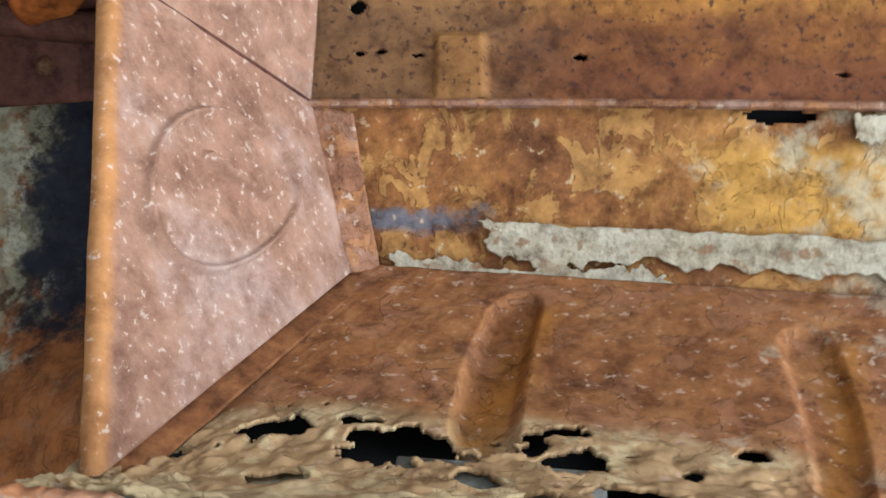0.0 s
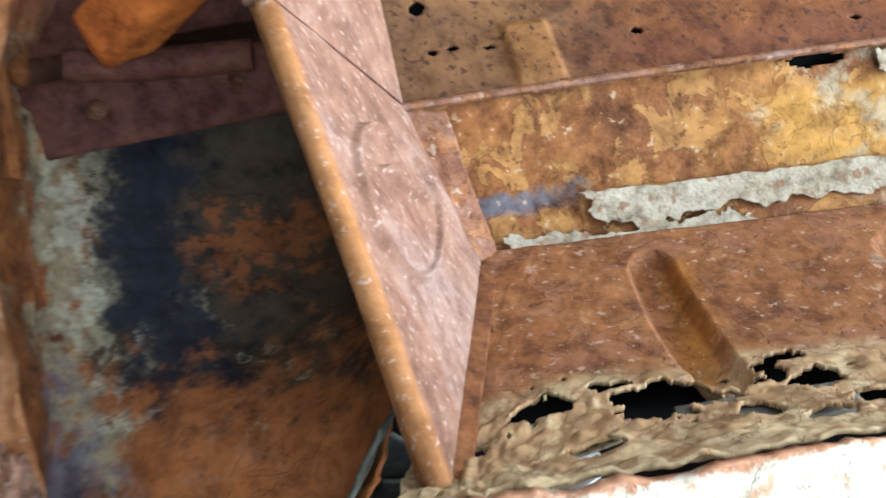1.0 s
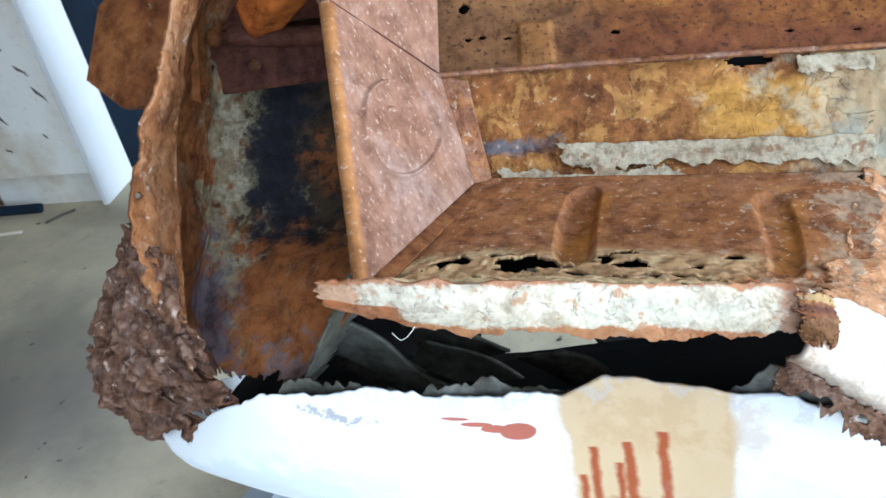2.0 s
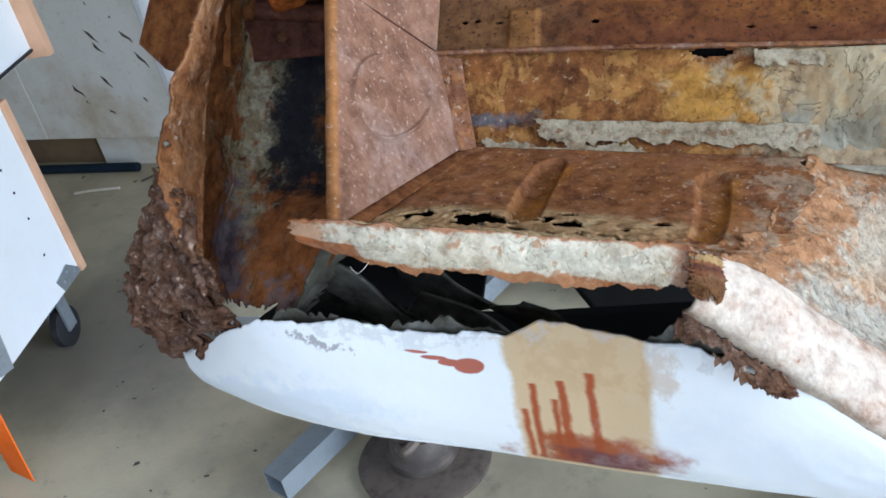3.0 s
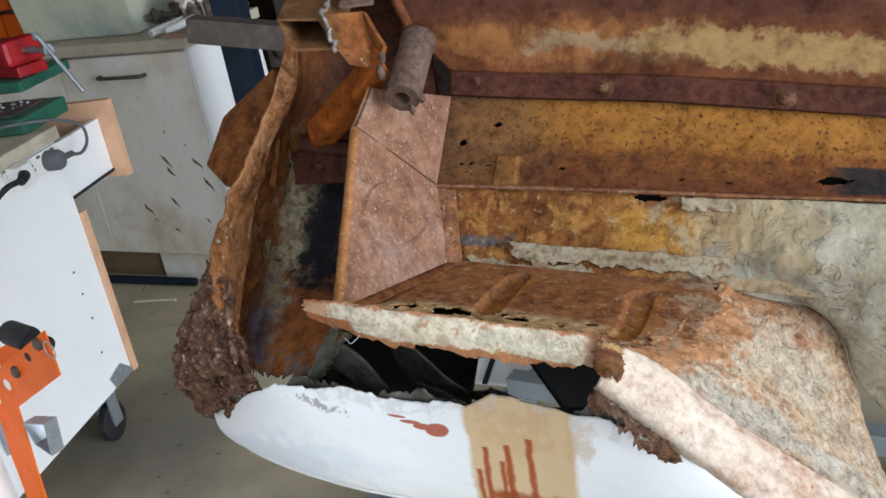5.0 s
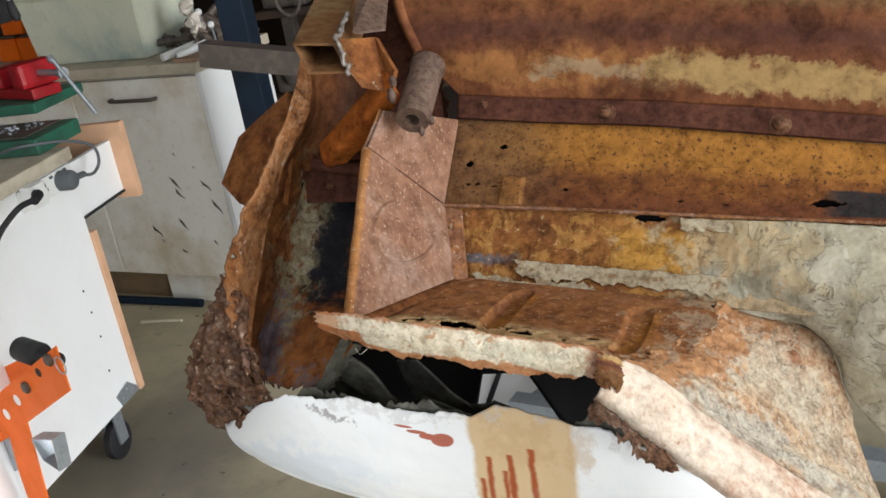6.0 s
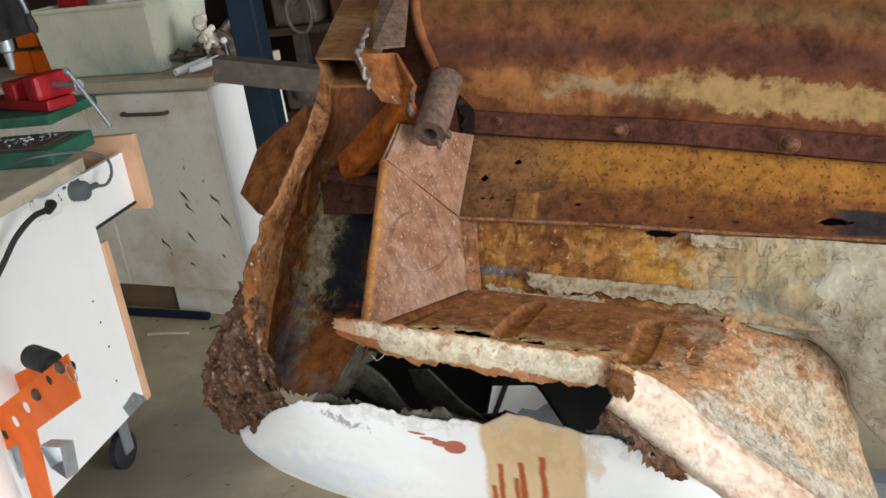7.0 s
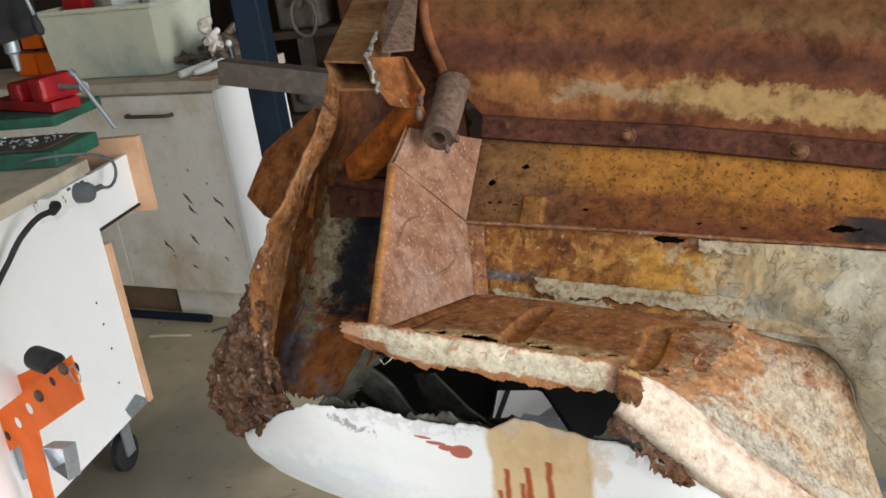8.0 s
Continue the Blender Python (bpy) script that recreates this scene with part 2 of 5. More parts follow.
def rust(name, tones, scale=18.0, fleck=None, fleck_scale=260.0, fleck_at=0.62, patches=(), pit=0.0012, gloss=0.72, stretch=None, dim=0.60, blotch=0.55, flake=None):
    """Rusted sheet: broad clouds of the tones, mottling at three sizes, flecks and pits."""
    n = Nodes(name)
    broad, fine = n.noise(scale, 8, 0.65, distort=0.4, stretch=stretch), n.noise(scale * 5, 7, 0.72)
    k = len(tones) - 1
    # rust proper is a deep red-brown; paint and sealer tones stay as given
    deep = lambda c: tuple(x * k for x, k in zip(c, (1.06, 0.93, 0.80))) if c[0] > 1.65 * c[1] else c
    tones = [tuple(dim * x for x in deep(c)) for c in tones]
    patches = [(*q[:5], deep(q[5]), *q[6:]) for q in patches]
    flake = deep(flake) if flake else None
    blend = n.math("ADD", n.math("MULTIPLY", broad, 0.7), n.math("MULTIPLY", fine, 0.3))
    color = n.ramp(blend, [(0.34 + 0.32 * i / k, c) for i, c in enumerate(tones)])
    if flake:
        edge = n.span(n.noise(scale * 2.8, 6, 0.62, distort=0.6), 0.535, 0.548)
        color = n.mix(n.math("MULTIPLY", edge, 0.55), color, tuple(dim * x for x in flake))
    color = patched(n, color, [(*q[:5], tuple(dim * x for x in q[5]), *q[6:]) for q in patches])
    mid = n.noise(scale * 2.6, 6, 0.7, distort=0.8)
    shade = n.ramp(n.math("ADD", n.math("MULTIPLY", fine, 0.5), n.math("MULTIPLY", mid, 0.5)),
                   [(0.36, (1 - blotch, 1 - blotch * 1.1, 1 - blotch * 1.15)), (0.5, (1.0, 1.0, 1.0)), (0.66, (1 + 0.7 * blotch, 1 + 0.7 * blotch, 1 + 0.65 * blotch))])
    m = n.t.nodes.new("ShaderNodeMix")
    m.data_type, m.blend_type = "RGBA", "MULTIPLY"
    m.inputs[0].default_value = 1.0
    n.put(m.inputs[6], color), n.put(m.inputs[7], shade)
    color = m.outputs[2]
    if fleck:
        f = tuple(min(1, dim * 1.1 * x) for x in fleck)
        color = n.mix(n.math("MULTIPLY", n.span(n.noise(fleck_scale, 3, 0.55), fleck_at - 0.04, fleck_at + 0.05), 0.85), color, f)
        color = n.mix(n.math("MULTIPLY", n.span(n.noise(fleck_scale * 0.4, 5, 0.65), fleck_at - 0.03, fleck_at + 0.06), 0.6), color, f)
    bump = n.math("ADD", n.math("MULTIPLY", n.noise(scale * 5, 2.5, 0.6), 0.65), n.math("MULTIPLY", n.noise(scale * 18, 1.5, 0.5), 0.35))
    if flake:
        bump = n.math("ADD", bump, n.math("MULTIPLY", edge, 0.6))
    return n.finish(color, n.span(fine, 0.3, 0.75, gloss + 0.15, gloss - 0.1), 0.0, bump, pit, 0.14)


def paint(name, color, grime=(0.25, 0.22, 0.18), amount=0.25, scale=6.0, gloss=0.35, metal=0.0, pit=0.0003, fine=60.0):
    """Painted or plain surface with light grime."""
    n = Nodes(name)
    a, b = n.noise(scale, 7, 0.65), n.noise(fine, 5, 0.6)
    col = n.mix(n.math("MULTIPLY", n.span(a, 0.42, 0.75), amount), color, grime)
    col = n.mix(n.math("MULTIPLY", n.span(b, 0.55, 0.8), amount * 0.5), col, grime)
    return n.finish(col, n.span(a, 0.3, 0.8, gloss, min(1, gloss + 0.25)), metal, b, pit, 0.28)


m_tower = rust("rust_mauve", [(0.19, 0.098, 0.065), (0.265, 0.157, 0.112), (0.335, 0.215, 0.165)], 14, (0.44, 0.315, 0.24), 280, 0.652, pit=0.0009, blotch=0.42, dim=0.65,
               patches=[(-0.1, 0.350, -0.1, 1.1, 0.014, (0.38, 0.18, 0.05), 0.75, 0.05)])
m_towertop = rust("rust_mauve_top", [(0.19, 0.098, 0.065), (0.265, 0.157, 0.112), (0.335, 0.215, 0.165)], 14, (0.44, 0.315, 0.24), 280, 0.652, pit=0.0009, blotch=0.42, dim=0.65)
m_weldflange = rust("rust_mauve_flange", [(0.15, 0.062, 0.030), (0.25, 0.125, 0.072), (0.33, 0.205, 0.150)], 30, (0.46, 0.32, 0.22), 160, 0.66, dim=0.62, blotch=0.6, flake=(0.36, 0.17, 0.06))
m_fold = rust("rust_brown_fold", [(0.10, 0.040, 0.017), (0.18, 0.075, 0.028), (0.26, 0.125, 0.05)], 22, dim=0.62)
m_shelf = rust("rust_brown_shelf", flake=(0.30, 0.15, 0.085), dim=0.62, tones=[(0.15, 0.060, 0.024), (0.27, 0.120, 0.046), (0.36, 0.188, 0.080)], scale=16, fleck=(0.48, 0.31, 0.2), fleck_scale=200, fleck_at=0.655,
               patches=[(-0.1, 0.75, -0.2, 0.585, 0.04, (0.62, 0.46, 0.24), 0.85, 0.16), (0.90, 1.2, -0.2, 1.2, 0.06, (0.44, 0.32, 0.21), 0.7, 1.6), (0.0, 0.8, 0.15, 0.58, 0.06, (0.30, 0.15, 0.06), 0.55, 2.0), (0.445, 0.49, 0.5, 0.91, 0.02, (0.32, 0.14, 0.02), 0.75, 0.05), (0.765, 0.81, 0.5, 0.89, 0.02, (0.32, 0.14, 0.02), 0.7, 0.05)])
m_lower = rust("rust_orange_band", flake=(0.50, 0.29, 0.09), tones=[(0.11, 0.045, 0.022), (0.27, 0.118, 0.036), (0.43, 0.225, 0.065)], scale=17, blotch=0.68, fleck=(0.55, 0.40, 0.22), fleck_scale=170, fleck_at=0.68,
               patches=[(0.42, 0.66, 0.3, 0.8, 0.08, (0.52, 0.30, 0.06), 0.75, 0.3), (-0.1, 0.12, 0.22, 0.36, 0.03, (0.13, 0.145, 0.17), 0.8, 0.35),
                        (0.60, 1.2, -0.2, 1.2, 0.10, (0.50, 0.42, 0.27), 0.7, 1.2)])
m_upper = rust("rust_yellow_band", [(0.13, 0.05, 0.025), (0.26, 0.105, 0.03), (0.42, 0.20, 0.045)], 15, (0.065, 0.026, 0.016), 260, 0.622, dim=0.50,
               patches=[(0.1, 1.2, 0.55, 1.2, 0.12, (0.50, 0.25, 0.05), 0.75, 0.35), (-0.1, 0.2, -0.1, 1.1, 0.08, (0.20, 0.12, 0.06), 0.7, 0.2),
                        (0.2, 1.2, -0.1, 0.22, 0.08, (0.17, 0.06, 0.03), 0.7, 0.3), (0.12, 0.17, -0.1, 0.38, 0.008, (0.46, 0.23, 0.06), 0.4, 0.02), (0.725, 0.90, 0.06, 0.42, 0.02, (0.03, 0.032, 0.035), 0.95, 0.08)])
m_drum = rust("rust_drum", [(0.11, 0.04, 0.022), (0.19, 0.075, 0.035), (0.28, 0.125, 0.05)], 9, None, stretch=(0.5, 1, 1),
              patches=[(0.03, 0.5, 0.05, 0.19, 0.03, (0.38, 0.19, 0.07), 0.7, 0.5), (0.20, 0.45, 0.09, 0.165, 0.014, (0.42, 0.29, 0.17), 0.8, 0.30), (0.40, 1.2, 0.055, 0.185, 0.016, (0.46, 0.295, 0.12), 0.92, 0.26),
                       (0.30, 0.50, 0.02, 0.075, 0.02, (0.13, 0.05, 0.025), 0.8, 0.2), (-0.1, 1.2, 0.23, 0.34, 0.06, (0.085, 0.036, 0.028), 0.8, 0.15), (0.50, 1.2, 0.40, 0.46, 0.03, (0.26, 0.16, 0.07), 0.6, 0.1),
                       (-0.1, 1.2, 0.42, 0.9, 0.08, (0.115, 0.068, 0.026), 0.65, 0.3)])
m_flange = rust("rust_flange", [(0.05, 0.02, 0.015), (0.10, 0.04, 0.028), (0.14, 0.058, 0.038)], 22)
m_boltrust = rust("rust_bolt", [(0.05, 0.024, 0.016), (0.13, 0.062, 0.035), (0.24, 0.135, 0.08)], 60, gloss=0.5)
m_sealer = rust("old_sealer", [(0.28, 0.21, 0.12), (0.44, 0.36, 0.24), (0.52, 0.45, 0.32)], 30, (0.24, 0.13, 0.06), 110, 0.62, pit=0.0012, dim=0.62, blotch=0.55)
m_strip = rust("flaking_cream_paint", tones=[(0.52, 0.42, 0.28), (0.68, 0.60, 0.46), (0.74, 0.67, 0.54)], scale=20, fleck=(0.42, 0.24, 0.13), fleck_scale=120, fleck_at=0.635, pit=0.0012, dim=0.80, blotch=0.42, flake=(0.56, 0.50, 0.37),
               patches=[(-0.1, 0.15, -0.2, 0.6, 0.03, (0.40, 0.20, 0.10), 0.75, 0.5), (-0.1, 0.20, 0.45, 1.2, 0.012, (0.33, 0.12, 0.04), 0.9, 0.22), (0.15, 0.75, 0.74, 1.2, 0.04, (0.40, 0.18, 0.07), 0.9, 0.7), (0.7, 1.1, 0.84, 1.2, 0.05, (0.32, 0.12, 0.04), 0.85, 0.6), (0.50, 0.72, 0.25, 0.60, 0.03, (0.40, 0.37, 0.27), 0.45, 1.2),
                        (-0.1, 1.1, -0.3, 0.10, 0.04, (0.36, 0.15, 0.06), 0.85, 0.6), (0.93, 1.2, -0.2, 1.2, 0.03, (0.2, 0.08, 0.04), 0.8, 0.2)])
m_arch = rust("mottled_underseal", flake=(0.50, 0.41, 0.30), dim=0.72, tones=[(0.22, 0.10, 0.05), (0.42, 0.28, 0.17), (0.54, 0.44, 0.31)], scale=26, fleck=(0.46, 0.38, 0.28), fleck_scale=150, fleck_at=0.65, pit=0.0022,
              patches=[(0.2, 1.1, 0.5, 0.8, 0.1, (0.34, 0.34, 0.28), 0.4, 0.5), (-0.2, 0.26, -0.2, 1.2, 0.10, (0.36, 0.185, 0.085), 0.85, 1.6), (0.25, 0.9, 0.02, 0.32, 0.08, (0.36, 0.38, 0.34), 0.55, 0.8)])
m_hump = rust("cream_underseal", [(0.28, 0.24, 0.16), (0.40, 0.36, 0.26), (0.46, 0.43, 0.34)], 10, (0.18, 0.12, 0.07), 60, 0.66, dim=0.80, blotch=0.34, pit=0.0024, flake=(0.43, 0.40, 0.32),
              patches=[(-0.2, 0.24, -0.2, 0.75, 0.12, (0.40, 0.21, 0.07), 0.75, 2.0), (0.10, 0.50, 0.0, 0.45, 0.1, (0.42, 0.32, 0.18), 0.7, 0.8), (0.15, 0.42, 0.4, 0.8, 0.1, (0.20, 0.19, 0.14), 0.5, 0.5)])
m_lip = rust("worn_cream_lip", [(0.40, 0.24, 0.17), (0.60, 0.48, 0.38), (0.70, 0.62, 0.52)], 22, (0.30, 0.12, 0.05), 90, 0.68, pit=0.0014, dim=0.72, blotch=0.35)
# rust tones; the near-black patches paint the deep cavity's shade into the colour
m_cavity = rust("rust_and_shade_cavity", [(0.10, 0.036, 0.016), (0.25, 0.10, 0.032), (0.36, 0.17, 0.055)], 15, flake=(0.24, 0.11, 0.045),
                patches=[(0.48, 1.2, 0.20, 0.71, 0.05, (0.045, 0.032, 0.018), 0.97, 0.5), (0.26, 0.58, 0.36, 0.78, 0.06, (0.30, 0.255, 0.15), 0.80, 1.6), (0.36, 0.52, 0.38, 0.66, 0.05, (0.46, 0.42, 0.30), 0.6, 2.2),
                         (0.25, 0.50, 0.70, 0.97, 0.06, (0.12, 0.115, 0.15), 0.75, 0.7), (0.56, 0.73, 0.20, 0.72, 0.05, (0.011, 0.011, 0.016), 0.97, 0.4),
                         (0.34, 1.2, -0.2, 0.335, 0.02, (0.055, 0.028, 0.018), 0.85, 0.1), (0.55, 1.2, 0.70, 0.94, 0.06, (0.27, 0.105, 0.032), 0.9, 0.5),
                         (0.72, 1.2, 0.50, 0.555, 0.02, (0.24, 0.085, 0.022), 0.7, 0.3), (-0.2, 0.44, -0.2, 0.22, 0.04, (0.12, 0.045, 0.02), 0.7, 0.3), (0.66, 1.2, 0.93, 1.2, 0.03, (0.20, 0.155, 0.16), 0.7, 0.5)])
m_wall = rust("rust_pillar", flake=(0.26, 0.12, 0.05), tones=[(0.13, 0.045, 0.018), (0.28, 0.11, 0.035), (0.40, 0.185, 0.06)], scale=13, fleck=(0.4, 0.3, 0.19), fleck_scale=120, fleck_at=0.7, dim=0.5)
m_pale = rust("rust_pale_flange", dim=0.78, flake=(0.40, 0.24, 0.14), tones=[(0.12, 0.048, 0.02), (0.29, 0.135, 0.055), (0.41, 0.23, 0.12)], scale=16, fleck=(0.55, 0.42, 0.33), fleck_scale=130, fleck_at=0.67, pit=0.0016)
m_scale = rust("rust_scale", [(0.055, 0.030, 0.021), (0.140, 0.079, 0.052), (0.235, 0.148, 0.105)], 24, (0.46, 0.34, 0.27), 130, 0.655, pit=0.0022, dim=0.82, blotch=0.7, flake=(0.20, 0.128, 0.098))
m_brace = rust("rust_bright_orange", [(0.19, 0.05, 0.014), (0.38, 0.115, 0.02), (0.48, 0.17, 0.035)], 12, dim=0.62, blotch=0.7)
m_tube = rust("rust_grey_brown", [(0.13, 0.08, 0.06), (0.19, 0.12, 0.09), (0.25, 0.165, 0.12)], 30, gloss=0.55, dim=0.46)
m_channel = rust("heat_tinted_steel", [(0.11, 0.055, 0.03), (0.19, 0.105, 0.05), (0.27, 0.17, 0.085)], 11, gloss=0.42, dim=0.62, pit=0.0004)
m_weld = paint("weld_bead", (0.22, 0.20, 0.18), (0.10, 0.06, 0.04), 0.7, 80, 0.5, 0.5, 0.001)
# near-black: puts the shade of the body's hollows into colour; also one bar post
m_dark = paint("black_shade_and_post", (0.006, 0.006, 0.006), (0.015, 0.012, 0.010), 0.5, 12, 0.9)
m_rib = rust("grey_inner_steel", [(0.04, 0.038, 0.028), (0.10, 0.095, 0.075), (0.22, 0.21, 0.19)], 9, gloss=0.45, pit=0.0003, dim=1.0)


def white_skin():
    """White panel paint with a primer patch, red drips, a red splash, grey scrapes and painted bluish shade."""
    n = Nodes("white_body_paint")
    a, b = n.noise(9, 6, 0.6), n.noise(70, 5, 0.65)
    col = n.mix(n.math("MULTIPLY", n.span(a, 0.45, 0.8), 0.18), (0.80, 0.81, 0.82), (0.62, 0.66, 0.70))
    tan_edge = (0.60, 0.44, 0.26)
    red = (0.33, 0.06, 0.012)
    col = patched(n, col, [(0.602, 0.712, -0.2, 1.2, 0.004, tan_edge, 1.0, 0.02), (0.61, 0.70, 0.02, 0.20, 0.03, (0.50, 0.33, 0.17), 0.5, 0.4)])
    streaks = [(0.607, 0.612, 0.285, 0.6), (0.6165, 0.6225, 0.205, 0.6), (0.633, 0.638, 0.25, 0.6), (0.6405, 0.6475, 0.195, 0.6), (0.6635, 0.6705, 0.165, 0.6)]
    col = patched(n, col, [(u0, u1, v0, v1, 0.0022, red, 0.95, 0.010) for u0, u1, v0, v1 in streaks])
    col = patched(n, col, [(0.610, 0.712, 0.375, 0.62, 0.020, (0.30, 0.06, 0.012), 0.95, 0.14), (0.640, 0.715, 0.45, 0.70, 0.02, (0.10, 0.025, 0.035), 0.8, 0.16),
                           (0.405, 0.440, 0.10, 0.13, 0.006, (0.16, 0.13, 0.13), 0.65, 0.26), (0.38, 0.72, -0.1, 0.010, 0.008, (0.10, 0.08, 0.08), 0.85, 0.05),
                           (0.74, 0.81, -0.1, 0.04, 0.015, (0.14, 0.06, 0.04), 0.85, 0.15)])
    # two pale blue patches paint shade on the lower skin; then the greyed top edge
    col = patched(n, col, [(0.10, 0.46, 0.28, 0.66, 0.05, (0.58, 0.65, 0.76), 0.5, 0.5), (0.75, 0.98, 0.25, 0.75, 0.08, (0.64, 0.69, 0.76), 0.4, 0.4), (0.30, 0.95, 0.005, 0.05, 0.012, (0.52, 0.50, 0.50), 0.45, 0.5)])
    drop = (0.40, 0.12, 0.08)
    col = spotted(n, col, [(0.568, 0.150, 0.015, 0.030, drop, 0.3), (0.551, 0.140, 0.012, 0.014, drop, 0.3), (0.536, 0.125, 0.014, 0.009, drop, 0.4), (0.520, 0.108, 0.012, 0.006, drop, 0.5)])
    col = n.mix(n.span(b, 0.71, 0.76), col, (0.30, 0.24, 0.2))
    return n.finish(col, 0.38, 0.0, b, 0.0004, 0.4)


m_white = white_skin()


def concrete():
    n = Nodes("workshop_concrete")
    a, b, c = n.noise(1.6, 8, 0.65), n.noise(14, 7, 0.7), n.noise(120, 4, 0.6)
    col = n.ramp(a, [(0.3, (0.24, 0.212, 0.165)), (0.5, (0.46, 0.40, 0.275)), (0.7, (0.58, 0.51, 0.35))])
    col = n.mix(n.math("MULTIPLY", n.span(b, 0.55, 0.75), 0.45), col, (0.12, 0.11, 0.10))
    col = n.mix(n.span(n.noise(22, 3, 0.5), 0.70, 0.73), col, (0.05, 0.045, 0.04))
    # old oil and the shadow by the benches, painted together as two soft ovals
    xyz = n.t.nodes.new("ShaderNodeSeparateXYZ")
    n.put(xyz.inputs[0], n.co.outputs["Object"])
    for x, y, rx, ry, k in ((-1.35, 1.60, 0.34, 0.42, 0.50), (-1.36, 1.39, 0.55, 0.30, 0.36)):
        dx, dy = n.math("DIVIDE", n.math("SUBTRACT", xyz.outputs[0], x), rx), n.math("DIVIDE", n.math("SUBTRACT", xyz.outputs[1], y), ry)
        d = n.math("SQRT", n.math("ADD", n.math("MULTIPLY", dx, dx), n.math("MULTIPLY", dy, dy)))
        d = n.math("ADD", d, n.math("MULTIPLY", n.math("SUBTRACT", n.noise(3.5, 6, 0.6), 0.5), 1.3))
        col = n.mix(n.math("MULTIPLY", n.span(d, 0.45, 1.15, 1.0, 0.0), k), col, (0.075, 0.07, 0.07))
    return n.finish(col, n.span(a, 0.3, 0.7, 0.45, 0.75), 0.0, c, 0.0008, 0.4)


m_floor = concrete()
m_plaster = paint("workshop_wall", (0.20, 0.19, 0.17), (0.11, 0.10, 0.09), 0.5, 2.0, 0.8)
m_darkwall = paint("dark_boards", (0.026, 0.017, 0.012), (0.07, 0.036, 0.02), 0.6, 5.0, 0.7)
m_melamine = paint("white_melamine", (0.84, 0.85, 0.86), (0.55, 0.53, 0.48), 0.16, 3.0, 0.3)
m_oldcab = paint("grimy_cream_laminate", (0.86, 0.84, 0.78), (0.46, 0.33, 0.16), 0.9, 2.1, 0.30)
m_edge = paint("pine_edge", (0.66, 0.40, 0.25), (0.5, 0.28, 0.16), 0.5, 12, 0.5)
m_bench = paint("worn_benchtop", (0.52, 0.46, 0.36), (0.2, 0.16, 0.12), 0.6, 9, 0.5)
m_orange = paint("orange_enamel", (0.86, 0.15, 0.004), (0.38, 0.08, 0.015), 0.3, 10, 0.5)
m_blackrub = paint("black_rubber", (0.018, 0.018, 0.02), (0.07, 0.065, 0.06), 0.4, 20, 0.6)
m_steel = paint("galvanised_steel", (0.42, 0.46, 0.50), (0.2, 0.2, 0.2), 0.4, 25, 0.35, 0.7)
m_greycable = paint("grey_cable", (0.10, 0.11, 0.12), (0.05, 0.05, 0.05), 0.3, 20, 0.5)
m_green = paint("green_machine_enamel", (0.03, 0.13, 0.085), (0.04, 0.04, 0.035), 0.6, 14, 0.35)
m_red = paint("red_vice_enamel", (0.36, 0.012, 0.018), (0.06, 0.02, 0.02), 0.35, 16, 0.3)
m_blue = paint("dark_blue_enamel", (0.006, 0.016, 0.032), (0.006, 0.007, 0.010), 0.7, 8, 0.6)
m_tub = paint("cloudy_plastic", (0.66, 0.67, 0.54), (0.27, 0.37, 0.36), 0.9, 3.0, 0.25)
m_iron = paint("greasy_iron", (0.09, 0.075, 0.065), (0.2, 0.16, 0.13), 0.6, 25, 0.5, 0.3)
m_cast = paint("oily_cast_parts", (0.17, 0.135, 0.11), (0.05, 0.04, 0.035), 0.7, 30, 0.5, 0.4)
m_paper = paint("crumpled_paper", (0.72, 0.66, 0.58), (0.4, 0.3, 0.24), 0.3, 14, 0.9)
m_outlet = paint("white_plastic", (0.74, 0.75, 0.74), (0.5, 0.48, 0.42), 0.2, 20, 0.3)
m_card = paint("brown_cardboard", (0.33, 0.22, 0.15), (0.2, 0.13, 0.09), 0.4, 8, 0.85)
m_kick = paint("brown_kickboard", (0.22, 0.15, 0.085), (0.12, 0.08, 0.05), 0.5, 6, 0.7)

# ---- the room ----
def setting(name, bm, material, label, category):
    ob = part(name, bm, material)
    return tagged(ob, label, category, kind="structure")


setting("floor", box_bm((-4.2, -9, -0.12), (7.5, 4.0, 0), 0), m_floor, "stained grey concrete workshop floor with oil spots and painted-in shadow", "floor")
setting("wall_north", box_bm((-4.2, 3.9, 0), (4.2, 4.02, 3.4), 0), m_darkwall, "dark boarded back wall of the workshop", "wall")
setting("wall_west", box_bm((-4.32, -3.1, 0), (-4.2, 4.02, 3.4), 0), m_plaster, "grimy plastered workshop side wall", "wall")
east = box_bm((4.2, 0.3, 0), (4.32, 4.02, 3.4), 0)
box_bm((4.2, -3.1, 0), (4.32, -2.9, 3.4), 0, east)
box_bm((4.2, -2.9, 2.8), (4.32, 0.3, 3.4), 0, east)
setting("wall_east", east, m_plaster, "plastered workshop side wall with a wide open door", "wall")
south = box_bm((-4.2, -3.1, 0), (-1.9, -3.0, 3.4), 0)
box_bm((2.5, -3.1, 0), (4.2, -3.0, 3.4), 0, south)
box_bm((-1.9, -3.1, 3.12), (2.5, -3.0, 3.4), 0, south)
setting("wall_south", south, m_plaster, "workshop front wall round a wide open door", "wall")
setting("ceiling", box_bm((-4.32, -3.1, 3.4), (4.32, 4.02, 3.5), 0), m_plaster, "plain workshop ceiling", "ceiling")

# ---- the rusted body corner ----
body = thing("car_body", (0.0, 0.45, 0.86), "rusted-out white car body corner on a steel trolley", "car body")

